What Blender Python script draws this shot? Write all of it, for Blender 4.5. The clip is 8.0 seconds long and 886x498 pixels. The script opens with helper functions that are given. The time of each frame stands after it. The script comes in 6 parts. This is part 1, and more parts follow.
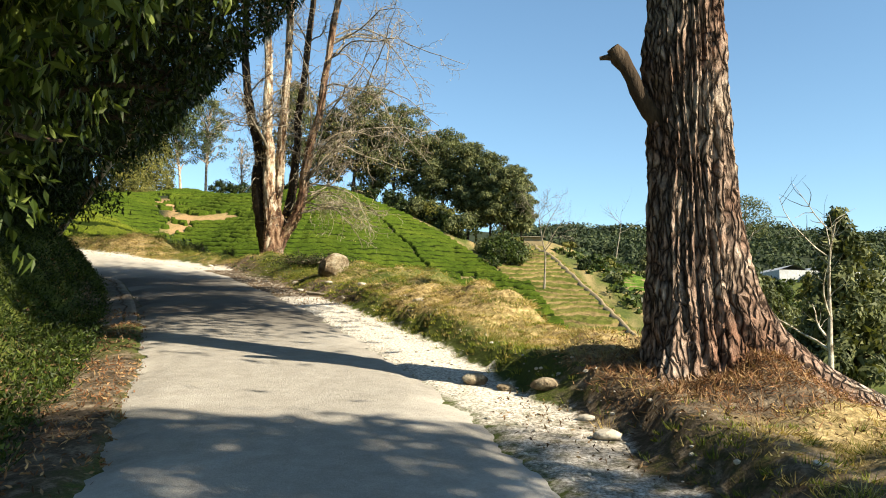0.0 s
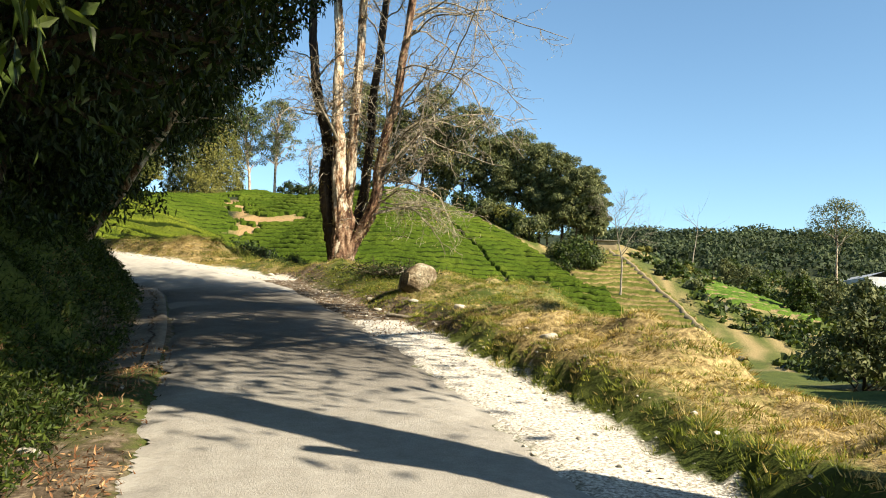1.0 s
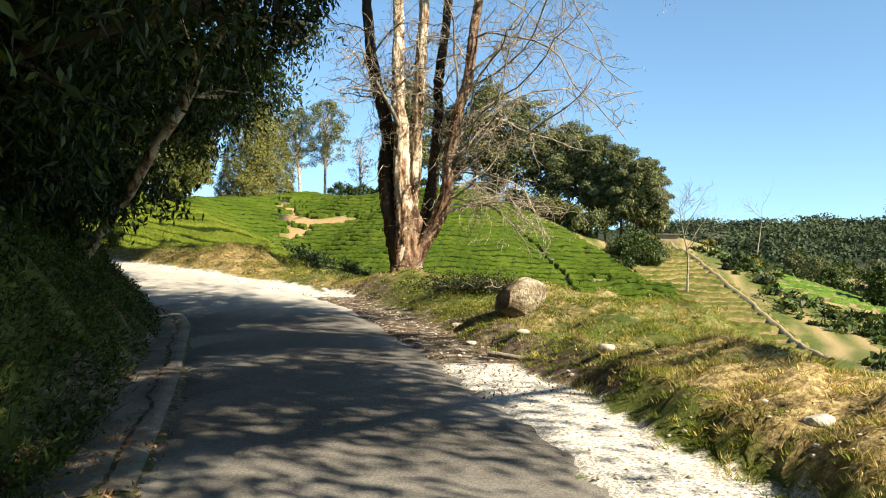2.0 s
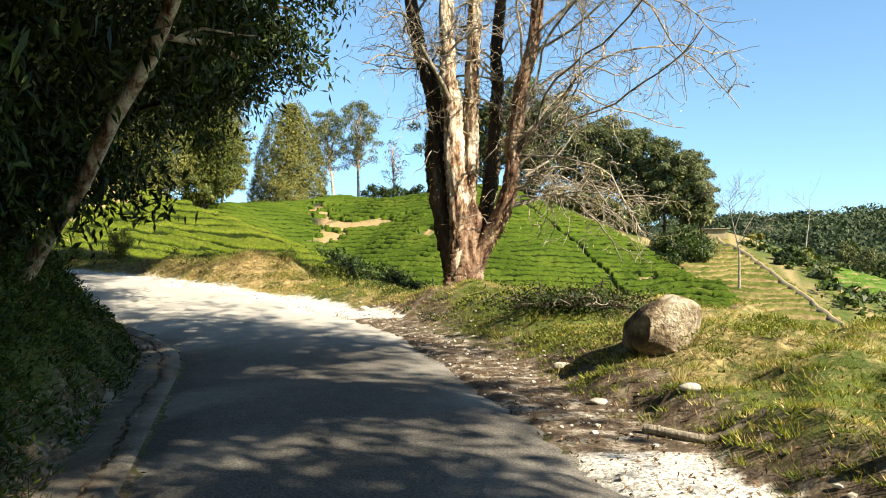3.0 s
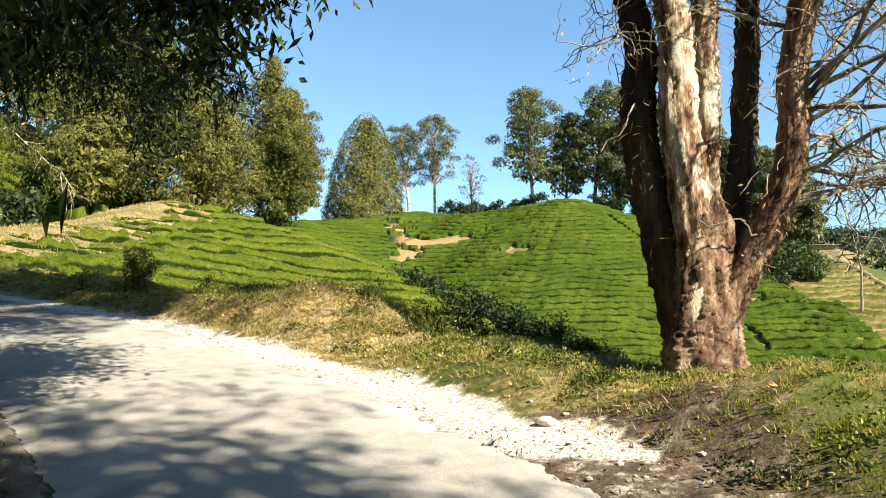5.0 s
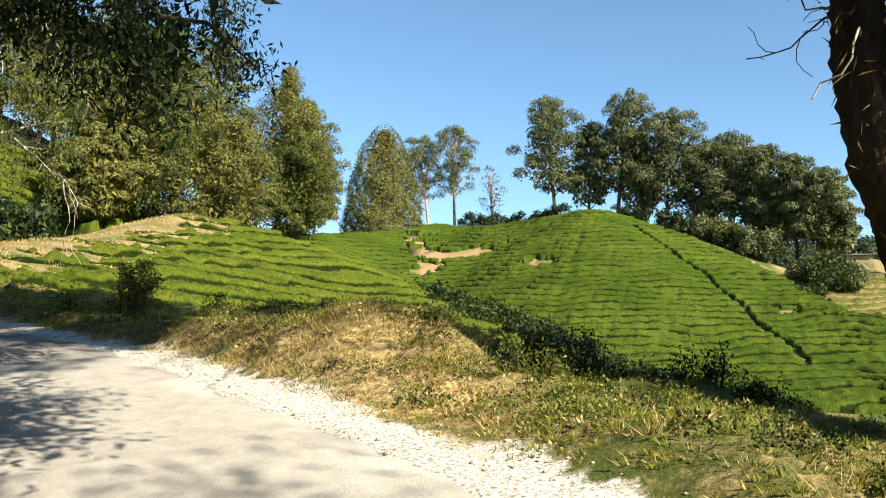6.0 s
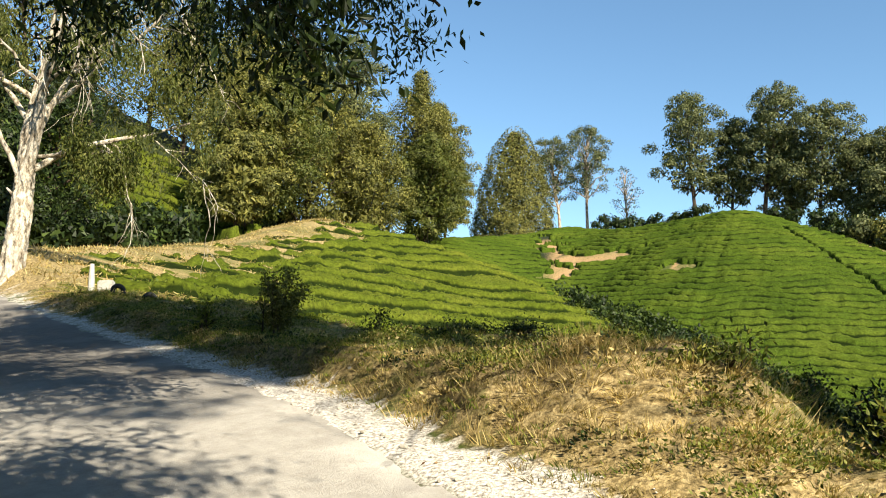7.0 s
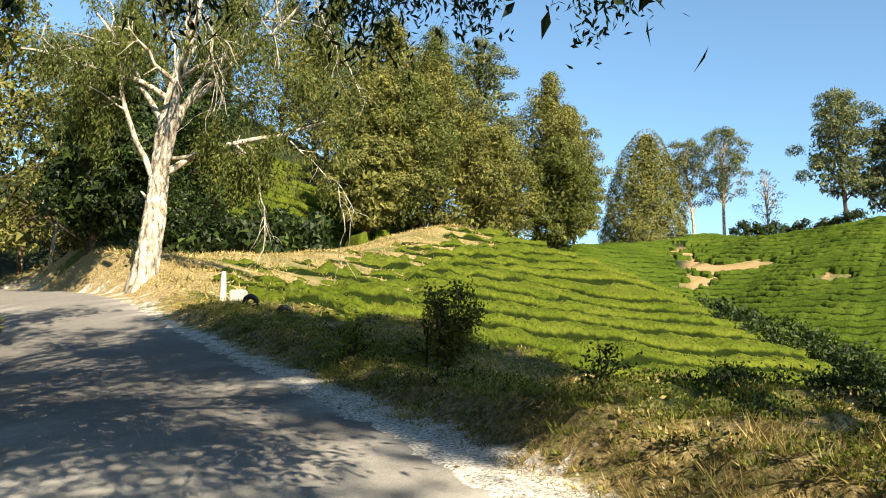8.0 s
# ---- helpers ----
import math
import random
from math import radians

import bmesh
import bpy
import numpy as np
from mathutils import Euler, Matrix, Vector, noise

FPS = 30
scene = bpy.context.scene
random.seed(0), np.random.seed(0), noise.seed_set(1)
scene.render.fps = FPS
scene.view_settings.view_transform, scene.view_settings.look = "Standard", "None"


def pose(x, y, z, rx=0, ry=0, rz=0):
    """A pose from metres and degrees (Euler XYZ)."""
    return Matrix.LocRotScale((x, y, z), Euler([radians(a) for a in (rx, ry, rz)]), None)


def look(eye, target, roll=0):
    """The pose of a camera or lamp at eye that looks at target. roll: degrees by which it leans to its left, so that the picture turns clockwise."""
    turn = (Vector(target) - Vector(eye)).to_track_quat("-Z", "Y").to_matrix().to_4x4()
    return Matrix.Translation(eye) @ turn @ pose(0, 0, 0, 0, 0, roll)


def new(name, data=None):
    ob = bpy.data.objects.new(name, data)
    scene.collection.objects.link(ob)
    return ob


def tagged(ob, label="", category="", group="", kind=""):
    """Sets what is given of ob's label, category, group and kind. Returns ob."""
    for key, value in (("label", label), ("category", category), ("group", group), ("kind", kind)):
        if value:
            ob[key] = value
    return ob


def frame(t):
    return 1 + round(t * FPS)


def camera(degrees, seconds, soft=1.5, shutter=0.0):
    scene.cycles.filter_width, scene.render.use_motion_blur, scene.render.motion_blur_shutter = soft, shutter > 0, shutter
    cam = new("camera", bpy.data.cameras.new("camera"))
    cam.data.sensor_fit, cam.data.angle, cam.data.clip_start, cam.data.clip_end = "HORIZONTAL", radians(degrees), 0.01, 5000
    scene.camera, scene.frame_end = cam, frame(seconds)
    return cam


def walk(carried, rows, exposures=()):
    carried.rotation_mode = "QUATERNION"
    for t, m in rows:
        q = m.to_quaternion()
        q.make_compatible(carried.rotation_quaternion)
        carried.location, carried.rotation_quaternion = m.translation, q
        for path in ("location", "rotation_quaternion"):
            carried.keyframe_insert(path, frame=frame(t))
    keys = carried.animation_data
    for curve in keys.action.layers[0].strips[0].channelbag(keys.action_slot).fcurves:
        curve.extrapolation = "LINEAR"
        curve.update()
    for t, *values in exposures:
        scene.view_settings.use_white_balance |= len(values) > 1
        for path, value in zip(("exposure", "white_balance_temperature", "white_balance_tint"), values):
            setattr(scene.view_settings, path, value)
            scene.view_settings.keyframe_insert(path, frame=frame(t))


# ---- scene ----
cam = camera(56.3, 8.0, soft=1.0)
PATH = [
    (0, (-0.042, 1.287, 1.55), (-0.056, 3.271, 1.799), 1.2),
    (0.5, (-0.441, 3.035, 1.831), (-0.55, 5.017, 2.082), 2.3),
    (1, (-0.813, 4.575, 2.068), (-0.985, 6.552, 2.318), 2.2),
    (1.5, (-1.282, 6.136, 2.324), (-1.511, 8.108, 2.57), 1.6),
    (1.7, (-1.513, 6.883, 2.448), (-1.771, 8.851, 2.692), 1.5),
    (2.8, (-2.672, 10.47, 2.985), (-3.026, 12.424, 3.225), 0.4),
    (3, (-2.868, 11.135, 3.067), (-3.241, 13.085, 3.31), 0.2),
    (3.5, (-3.426, 12.588, 3.312), (-3.839, 14.528, 3.569), 0.1),
    (4, (-4.029, 14.12, 3.548), (-4.484, 16.048, 3.824), 0.3),
    (4.5, (-4.671, 15.581, 3.791), (-5.176, 17.496, 4.066), 0.6),
    (4.7, (-4.934, 16.218, 3.889), (-5.459, 18.128, 4.165), 0.7),
    (5.8, (-6.489, 19.036, 4.237), (-7.057, 20.928, 4.549), 0.4),
    (6, (-6.737, 19.481, 4.317), (-7.317, 21.369, 4.632), 0.4),
    (6.5, (-7.473, 20.457, 4.5), (-8.16, 22.307, 4.818), 0.5),
    (7, (-8.311, 21.371, 4.696), (-9.174, 23.147, 5.015), 1.6),
    (7.5, (-9.212, 22.216, 4.901), (-10.229, 23.909, 5.22), 2.6),
    (8, (-10.208, 23.096, 5.073), (-11.323, 24.725, 5.396), 3.2),
]
walk(cam, [(t, look(eye, target, roll)) for t, eye, target, roll in PATH],
     exposures=[(0.0, 1.40, 7500, 8), (1.5, 1.48, 7400, 8), (3.2, 1.72, 7200, 8), (4.4, 1.66, 7100, 8), (6.0, 1.44, 7100, 8), (7.0, 1.36, 7200, 8), (8.0, 1.56, 7450, 8)])

# world, sun and exposure
SUN_TO = Vector((0.86, -0.50, 0.66)).normalized()
world = bpy.data.worlds.new("world")
scene.world = world
world.use_nodes = True
wn = world.node_tree
sky = wn.nodes.new("ShaderNodeTexSky")
sky.sky_type = "NISHITA"
sky.sun_disc = False
sky.sun_elevation = math.asin(SUN_TO.z)
sky.sun_rotation = math.atan2(SUN_TO.x, SUN_TO.y)
sky.altitude = 1000
sky.air_density, sky.dust_density, sky.ozone_density = 1.0, 0.3, 1.4
wn.nodes["Background"].inputs["Strength"].default_value = 0.092
clear = wn.nodes.new("ShaderNodeHueSaturation")
clear.inputs["Saturation"].default_value = 1.1
wn.links.new(sky.outputs[0], clear.inputs["Color"])
haze = wn.nodes.new("ShaderNodeMix")
haze.data_type, haze.blend_type = "RGBA", "MULTIPLY"
haze.inputs[0].default_value, haze.inputs[7].default_value = 1.0, (0.87, 1.0, 1.02, 1)
wn.links.new(clear.outputs[0], haze.inputs[6])
wn.links.new(haze.outputs[2], wn.nodes["Background"].inputs["Color"])
sun = new("sun", bpy.data.lights.new("sun", "SUN"))
sun.data.energy, sun.data.angle, sun.data.color = 5.0, radians(0.55), (1.0, 0.93, 0.80)
sun.matrix_world = look((60, -40, 60), Vector((60, -40, 60)) - SUN_TO)

# ---- materials ----


def nodes_of(name):
    m = bpy.data.materials.new(name)
    m.use_nodes = True
    return m, m.node_tree.nodes, m.node_tree.links, m.node_tree.nodes["Principled BSDF"]


def noise_node(n, l, scale, detail=4.0, rough=0.6, coord=None, stretch=None):
    t = n.new("ShaderNodeTexNoise")
    t.inputs["Scale"].default_value, t.inputs["Detail"].default_value = scale, detail
    t.inputs["Roughness"].default_value = rough
    c = coord
    if c is None:
        c = n.new("ShaderNodeNewGeometry").outputs["Position"]
    if stretch:
        mp = n.new("ShaderNodeMapping")
        mp.inputs["Scale"].default_value = stretch
        l.new(c, mp.inputs["Vector"])
        c = mp.outputs["Vector"]
    l.new(c, t.inputs["Vector"])
    return t.outputs["Fac"]


def ramp(n, l, fac, stops):
    r = n.new("ShaderNodeValToRGB")
    while len(r.color_ramp.elements) < len(stops):
        r.color_ramp.elements.new(0.5)
    for e, (p, c) in zip(r.color_ramp.elements, stops):
        e.position, e.color = p, (*c, 1)
    l.new(fac, r.inputs["Fac"])
    return r.outputs["Color"]


def mixed(n, l, fac, a, b, mode="MIX"):
    x = n.new("ShaderNodeMix")
    x.data_type, x.blend_type = "RGBA", mode
    for sock, v in ((x.inputs[0], fac), (x.inputs[6], a), (x.inputs[7], b)):
        if isinstance(v, (int, float)):
            sock.default_value = v
        elif isinstance(v, tuple):
            sock.default_value = (*v, 1)
        else:
            l.new(v, sock)
    return x.outputs[2]


def bumped(n, l, p, height, strength, dist=0.02):
    b = n.new("ShaderNodeBump")
    b.inputs["Strength"].default_value, b.inputs["Distance"].default_value = strength, dist
    l.new(height, b.inputs["Height"])
    l.new(b.outputs["Normal"], p.inputs["Normal"])


def surface(name, stops, scale, rough=0.9, bump=0.4, dist=0.02, scale2=None, spread=0.35, stretch=None):
    """A rough natural surface: one noise for the large stains, a finer one for the grain."""
    m, n, l, p = nodes_of(name)
    big = noise_node(n, l, scale, 5, stretch=stretch)
    col = ramp(n, l, big, stops)
    fine = noise_node(n, l, scale2 or scale * 9, 4, 0.7, stretch=stretch)
    dark = ramp(n, l, fine, [(0.3, (1 - spread,) * 3), (0.7, (1 + spread * 0.3,) * 3)])
    l.new(mixed(n, l, 1.0, col, dark, "MULTIPLY"), p.inputs["Base Color"])
    p.inputs["Roughness"].default_value = rough
    p.inputs["Specular IOR Level"].default_value = 0.25
    bumped(n, l, p, fine, bump, dist)
    return m


def foliage(name, stops, gloss=0.45, through_light=0.35, patch=0.6):
    """Leaves: every leaf its own tint, larger patches of tint, light through the blade."""
    m, n, l, p = nodes_of(name)
    geo = n.new("ShaderNodeNewGeometry")
    col = ramp(n, l, geo.outputs["Random Per Island"], stops)
    big = noise_node(n, l, patch, 3)
    col = mixed(n, l, 1.0, col, ramp(n, l, big, [(0.32, (0.5, 0.54, 0.5)), (0.68, (1.22, 1.16, 1.02))]), "MULTIPLY")
    l.new(col, p.inputs["Base Color"])
    p.inputs["Roughness"].default_value = gloss + 0.1
    p.inputs["Specular IOR Level"].default_value = 0.2
    tr = n.new("ShaderNodeBsdfTranslucent")
    l.new(mixed(n, l, 1.0, col, (1.25, 1.2, 0.55), "MULTIPLY"), tr.inputs["Color"])
    mx = n.new("ShaderNodeMixShader")
    mx.inputs[0].default_value = through_light
    l.new(p.outputs[0], mx.inputs[1])
    l.new(tr.outputs[0], mx.inputs[2])
    l.new(mx.outputs[0], n["Material Output"].inputs["Surface"])
    return m


def bark(name, stops, scale=3.0, stretch=(1, 1, 0.22), bump=0.8, dist=0.03):
    m, n, l, p = nodes_of(name)
    big = noise_node(n, l, scale, 6, 0.65, stretch=stretch)
    col = ramp(n, l, big, stops)
    fine = noise_node(n, l, scale * 7, 4, 0.7, stretch=stretch)
    stain = noise_node(n, l, 0.9, 3)
    col = mixed(n, l, 1.0, col, ramp(n, l, fine, [(0.3, (0.5, 0.48, 0.46)), (0.65, (1.1, 1.1, 1.1))]), "MULTIPLY")
    col = mixed(n, l, 1.0, col, ramp(n, l, stain, [(0.3, (0.72, 0.7, 0.7)), (0.65, (1.1, 1.08, 1.05))]), "MULTIPLY")
    l.new(col, p.inputs["Base Color"])
    p.inputs["Roughness"].default_value = 0.92
    p.inputs["Specular IOR Level"].default_value = 0.2
    bumped(n, l, p, fine, bump, dist)
    return m


def plated_bark():
    """Long plates of grey-pink bark parted by dark furrows, with rusty patches where plates fell."""
    m, n, l, p = nodes_of("plated_bark")
    pos = n.new("ShaderNodeNewGeometry").outputs["Position"]
    warp = n.new("ShaderNodeTexNoise")
    warp.inputs["Scale"].default_value = 3.5
    l.new(pos, warp.inputs["Vector"])
    add = n.new("ShaderNodeVectorMath")
    add.operation = "MULTIPLY_ADD"
    add.inputs[1].default_value = (0.16, 0.16, 0.3)
    l.new(warp.outputs["Color"], add.inputs[0])
    l.new(pos, add.inputs[2])
    mp = n.new("ShaderNodeMapping")
    mp.inputs["Scale"].default_value = (1, 1, 0.24)
    l.new(add.outputs[0], mp.inputs["Vector"])
    v = n.new("ShaderNodeTexVoronoi")
    v.feature = "DISTANCE_TO_EDGE"
    v.inputs["Scale"].default_value = 17
    l.new(mp.outputs[0], v.inputs["Vector"])
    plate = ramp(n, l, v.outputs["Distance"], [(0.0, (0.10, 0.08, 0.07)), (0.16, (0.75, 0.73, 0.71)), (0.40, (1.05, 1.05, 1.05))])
    big = noise_node(n, l, 1.6, 5)
    col = ramp(n, l, big, [(0.32, (0.28, 0.155, 0.11)), (0.48, (0.40, 0.29, 0.235)), (0.66, (0.57, 0.49, 0.42))])
    fine = noise_node(n, l, 42, 5, 0.75, stretch=(1, 1, 0.35))
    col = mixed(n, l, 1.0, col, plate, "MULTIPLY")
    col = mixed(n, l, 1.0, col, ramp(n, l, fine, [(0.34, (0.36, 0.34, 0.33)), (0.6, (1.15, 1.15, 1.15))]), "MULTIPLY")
    l.new(col, p.inputs["Base Color"])
    p.inputs["Roughness"].default_value = 0.92
    p.inputs["Specular IOR Level"].default_value = 0.2
    h = n.new("ShaderNodeMath")
    h.operation = "MULTIPLY_ADD"
    h.inputs[1].default_value = 0.6
    l.new(fine, h.inputs[0])
    cl = n.new("ShaderNodeMapRange")
    cl.inputs[2].default_value = 0.22
    l.new(v.outputs["Distance"], cl.inputs[0])
    l.new(cl.outputs[0], h.inputs[2])
    bumped(n, l, p, h.outputs[0], 1.0, 0.045)
    return m


def ground_material():
    """Soil, litter, gravel, green and dry turf, laid by the masks that the ground carries."""
    m, n, l, p = nodes_of("ground_cover")

    def mask(name):
        a = n.new("ShaderNodeAttribute")
        a.attribute_name = name
        return a.outputs["Fac"]

    n1, n2, n3 = noise_node(n, l, 0.8, 5), noise_node(n, l, 7, 5, 0.7), noise_node(n, l, 40, 4, 0.7)
    n4 = noise_node(n, l, 16, 5, 0.75)
    green = mixed(n, l, n4, ramp(n, l, n1, [(0.3, (0.018, 0.030, 0.006)), (0.7, (0.045, 0.060, 0.012))]), ramp(n, l, n1, [(0.3, (0.075, 0.105, 0.018)), (0.7, (0.15, 0.17, 0.035))]))
    dry = ramp(n, l, n4, [(0.34, (0.075, 0.055, 0.02)), (0.48, (0.26, 0.19, 0.085)), (0.64, (0.50, 0.39, 0.195))])
    gravel = ramp(n, l, n3, [(0.34, (0.26, 0.23, 0.19)), (0.5, (0.58, 0.54, 0.48)), (0.64, (0.74, 0.71, 0.66))])
    litter = ramp(n, l, n2, [(0.32, (0.040, 0.028, 0.018)), (0.5, (0.110, 0.080, 0.054)), (0.68, (0.27, 0.22, 0.16))])

    def edge(name):
        a = n.new("ShaderNodeMath")
        a.operation = "ADD"
        b = n.new("ShaderNodeMath")
        b.operation = "MULTIPLY_ADD"
        l.new(n2, b.inputs[0])
        b.inputs[1].default_value, b.inputs[2].default_value = 1.1, -0.55
        l.new(b.outputs[0], a.inputs[0])
        l.new(mask(name), a.inputs[1])
        r = n.new("ShaderNodeMapRange")
        r.inputs[1].default_value, r.inputs[2].default_value = 0.3, 0.7
        l.new(a.outputs[0], r.inputs[0])
        return r.outputs[0]

    col = mixed(n, l, edge("dry"), green, dry)
    col = mixed(n, l, edge("litter"), col, litter)
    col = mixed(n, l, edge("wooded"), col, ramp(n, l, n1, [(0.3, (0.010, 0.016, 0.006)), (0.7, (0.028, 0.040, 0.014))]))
    col = mixed(n, l, edge("soil"), col, ramp(n, l, n2, [(0.3, (0.20, 0.115, 0.05)), (0.55, (0.36, 0.235, 0.115)), (0.75, (0.50, 0.37, 0.20))]))
    col = mixed(n, l, edge("gravel"), col, gravel)
    col = mixed(n, l, 1.0, col, ramp(n, l, n3, [(0.34, (0.6, 0.6, 0.6)), (0.66, (1.15, 1.15, 1.15))]), "MULTIPLY")
    l.new(col, p.inputs["Base Color"])
    p.inputs["Roughness"].default_value = 0.95
    p.inputs["Specular IOR Level"].default_value = 0.2
    bumped(n, l, p, n3, 0.6, 0.03)
    return m


def asphalt_material():
    m, n, l, p = nodes_of("worn_asphalt")
    big = noise_node(n, l, 0.55, 5, 0.6)
    grit = noise_node(n, l, 60, 4, 0.85)
    mid = noise_node(n, l, 6, 5, 0.7)
    col = ramp(n, l, big, [(0.3, (0.085, 0.077, 0.068)), (0.7, (0.140, 0.127, 0.112))])
    col = mixed(n, l, 1.0, col, ramp(n, l, grit, [(0.38, (0.34, 0.34, 0.34)), (0.62, (1.55, 1.55, 1.55))]), "MULTIPLY")
    col = mixed(n, l, 1.0, col, ramp(n, l, mid, [(0.3, (0.85, 0.84, 0.82)), (0.7, (1.1, 1.1, 1.1))]), "MULTIPLY")
    # This mask pales the asphalt: edge dust plus sunlight put into the colour.
    a = n.new("ShaderNodeAttribute")
    a.attribute_name = "dust_and_sunlight"
    l.new(mixed(n, l, a.outputs["Fac"], col, ramp(n, l, mid, [(0.3, (0.45, 0.425, 0.385)), (0.7, (0.60, 0.575, 0.53))])), p.inputs["Base Color"])
    p.inputs["Roughness"].default_value = 0.95
    p.inputs["Specular IOR Level"].default_value = 0.12
    bumped(n, l, p, grit, 0.9, 0.012)
    return m


GROUND = ground_material()
ASPHALT = asphalt_material()
STONE = surface("pale_stone", [(0.3, (0.32, 0.285, 0.23)), (0.7, (0.62, 0.58, 0.51))], 5, 0.85)
BOULDER = surface("weathered_boulder", [(0.30, (0.06, 0.042, 0.026)), (0.46, (0.24, 0.175, 0.11)), (0.56, (0.46, 0.38, 0.27)), (0.70, (0.66, 0.61, 0.50))], 4.2, 0.9, 1.0, 0.08, 26, 0.55)
TEA = foliage("tea_leaves", [(0.0, (0.048, 0.076, 0.009)), (0.5, (0.074, 0.104, 0.013)), (1.0, (0.11, 0.136, 0.02))], 0.5, 0.2, 0.12)


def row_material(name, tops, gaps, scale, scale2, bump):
    """Clipped rows: leafy tops, with bare stems and old leaves down in the gaps between them; in tea the gap colour
    also stands in for shade.
    """
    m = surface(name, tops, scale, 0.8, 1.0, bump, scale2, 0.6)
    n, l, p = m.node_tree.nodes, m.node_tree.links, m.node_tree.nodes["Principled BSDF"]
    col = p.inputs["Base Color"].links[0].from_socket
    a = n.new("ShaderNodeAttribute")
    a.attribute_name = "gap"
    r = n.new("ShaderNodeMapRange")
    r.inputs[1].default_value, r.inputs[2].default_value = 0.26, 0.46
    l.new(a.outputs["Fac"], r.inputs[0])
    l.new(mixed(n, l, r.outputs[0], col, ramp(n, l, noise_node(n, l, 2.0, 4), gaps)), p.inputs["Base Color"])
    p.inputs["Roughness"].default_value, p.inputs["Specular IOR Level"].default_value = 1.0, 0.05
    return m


# Near-black gap colours: stems and old leaves with the gaps' shade painted in.
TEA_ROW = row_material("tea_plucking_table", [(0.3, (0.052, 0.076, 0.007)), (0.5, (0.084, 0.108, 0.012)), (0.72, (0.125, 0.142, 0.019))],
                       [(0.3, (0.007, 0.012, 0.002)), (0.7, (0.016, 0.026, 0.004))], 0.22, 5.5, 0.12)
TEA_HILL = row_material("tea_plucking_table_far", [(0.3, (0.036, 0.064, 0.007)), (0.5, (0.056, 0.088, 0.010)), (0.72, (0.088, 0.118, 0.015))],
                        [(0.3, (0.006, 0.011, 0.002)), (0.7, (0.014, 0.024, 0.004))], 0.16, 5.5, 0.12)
GRASS = foliage("green_grass", [(0.0, (0.06, 0.095, 0.014)), (0.5, (0.16, 0.205, 0.032)), (1.0, (0.34, 0.33, 0.09))], 0.5, 0.35, 1.6)
STRAW = foliage("dry_grass", [(0.0, (0.17, 0.125, 0.045)), (0.5, (0.40, 0.305, 0.135)), (1.0, (0.64, 0.53, 0.29))], 0.6, 0.3, 1.6)
# Dark leaves, lowered to near black so the colour also carries shade.
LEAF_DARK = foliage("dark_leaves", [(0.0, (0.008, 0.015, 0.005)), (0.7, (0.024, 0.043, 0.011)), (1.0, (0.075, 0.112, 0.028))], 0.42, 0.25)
LEAF_OLIVE = foliage("olive_leaves", [(0.0, (0.055, 0.060, 0.016)), (0.6, (0.130, 0.134, 0.034)), (1.0, (0.24, 0.225, 0.070))], 0.5, 0.25)
LEAF_GUM = foliage("gum_leaves", [(0.0, (0.045, 0.060, 0.014)), (0.6, (0.085, 0.105, 0.022)), (1.0, (0.16, 0.165, 0.05))], 0.45, 0.3)
LEAF_PINE = foliage("pine_needles", [(0.0, (0.040, 0.053, 0.022)), (0.6, (0.095, 0.112, 0.048)), (1.0, (0.19, 0.20, 0.095))], 0.5, 0.2)
LEAF_SHRUB = foliage("shrub_leaves", [(0.0, (0.012, 0.022, 0.005)), (0.6, (0.034, 0.058, 0.010)), (1.0, (0.090, 0.120, 0.024))], 0.4, 0.22)
# Brighter leaf colour that has the sunlight on leaves painted in.
LEAF_SUNLIT = foliage("sunlit_leaves", [(0.0, (0.035, 0.062, 0.014)), (0.6, (0.10, 0.155, 0.036)), (1.0, (0.24, 0.30, 0.085))], 0.38, 0.4)
LEAF_WOODS = foliage("far_wood_leaves", [(0.0, (0.022, 0.036, 0.02)), (0.7, (0.040, 0.060, 0.028)), (1.0, (0.07, 0.09, 0.04))], 0.6, 0.15, 0.05)
BARK_RED = bark("furrowed_red_bark", [(0.25, (0.055, 0.035, 0.028)), (0.5, (0.20, 0.12, 0.085)), (0.75, (0.36, 0.25, 0.18))], 5, (1, 1, 0.25))
BARK_PLATED = plated_bark()
BARK_PALE = bark("pale_flaking_bark", [(0.36, (0.05, 0.028, 0.018)), (0.45, (0.26, 0.16, 0.10)), (0.55, (0.58, 0.51, 0.41)), (0.7, (0.72, 0.66, 0.56))], 8, (1, 1, 0.3))
BARK_RUST = bark("rusty_bark", [(0.34, (0.035, 0.022, 0.016)), (0.47, (0.17, 0.095, 0.062)), (0.58, (0.33, 0.235, 0.165)), (0.72, (0.55, 0.48, 0.40))], 7, (1, 1, 0.3))
BARK_DARK = bark("dark_bark", [(0.25, (0.018, 0.013, 0.010)), (0.5, (0.055, 0.040, 0.028)), (0.75, (0.13, 0.10, 0.075))], 4)
BARK_WHITE = bark("white_gum_bark", [(0.34, (0.07, 0.052, 0.036)), (0.44, (0.30, 0.26, 0.20)), (0.56, (0.58, 0.54, 0.46)), (0.7, (0.70, 0.66, 0.58))], 6, (1, 1, 0.45))
TWIG = bark("grey_twigs", [(0.3, (0.09, 0.072, 0.055)), (0.5, (0.27, 0.235, 0.185)), (0.7, (0.50, 0.46, 0.39))], 6)
TRODDEN = surface("trodden_earth", [(0.3, (0.19, 0.145, 0.08)), (0.7, (0.32, 0.255, 0.155))], 0.8, 0.95, 0.6)
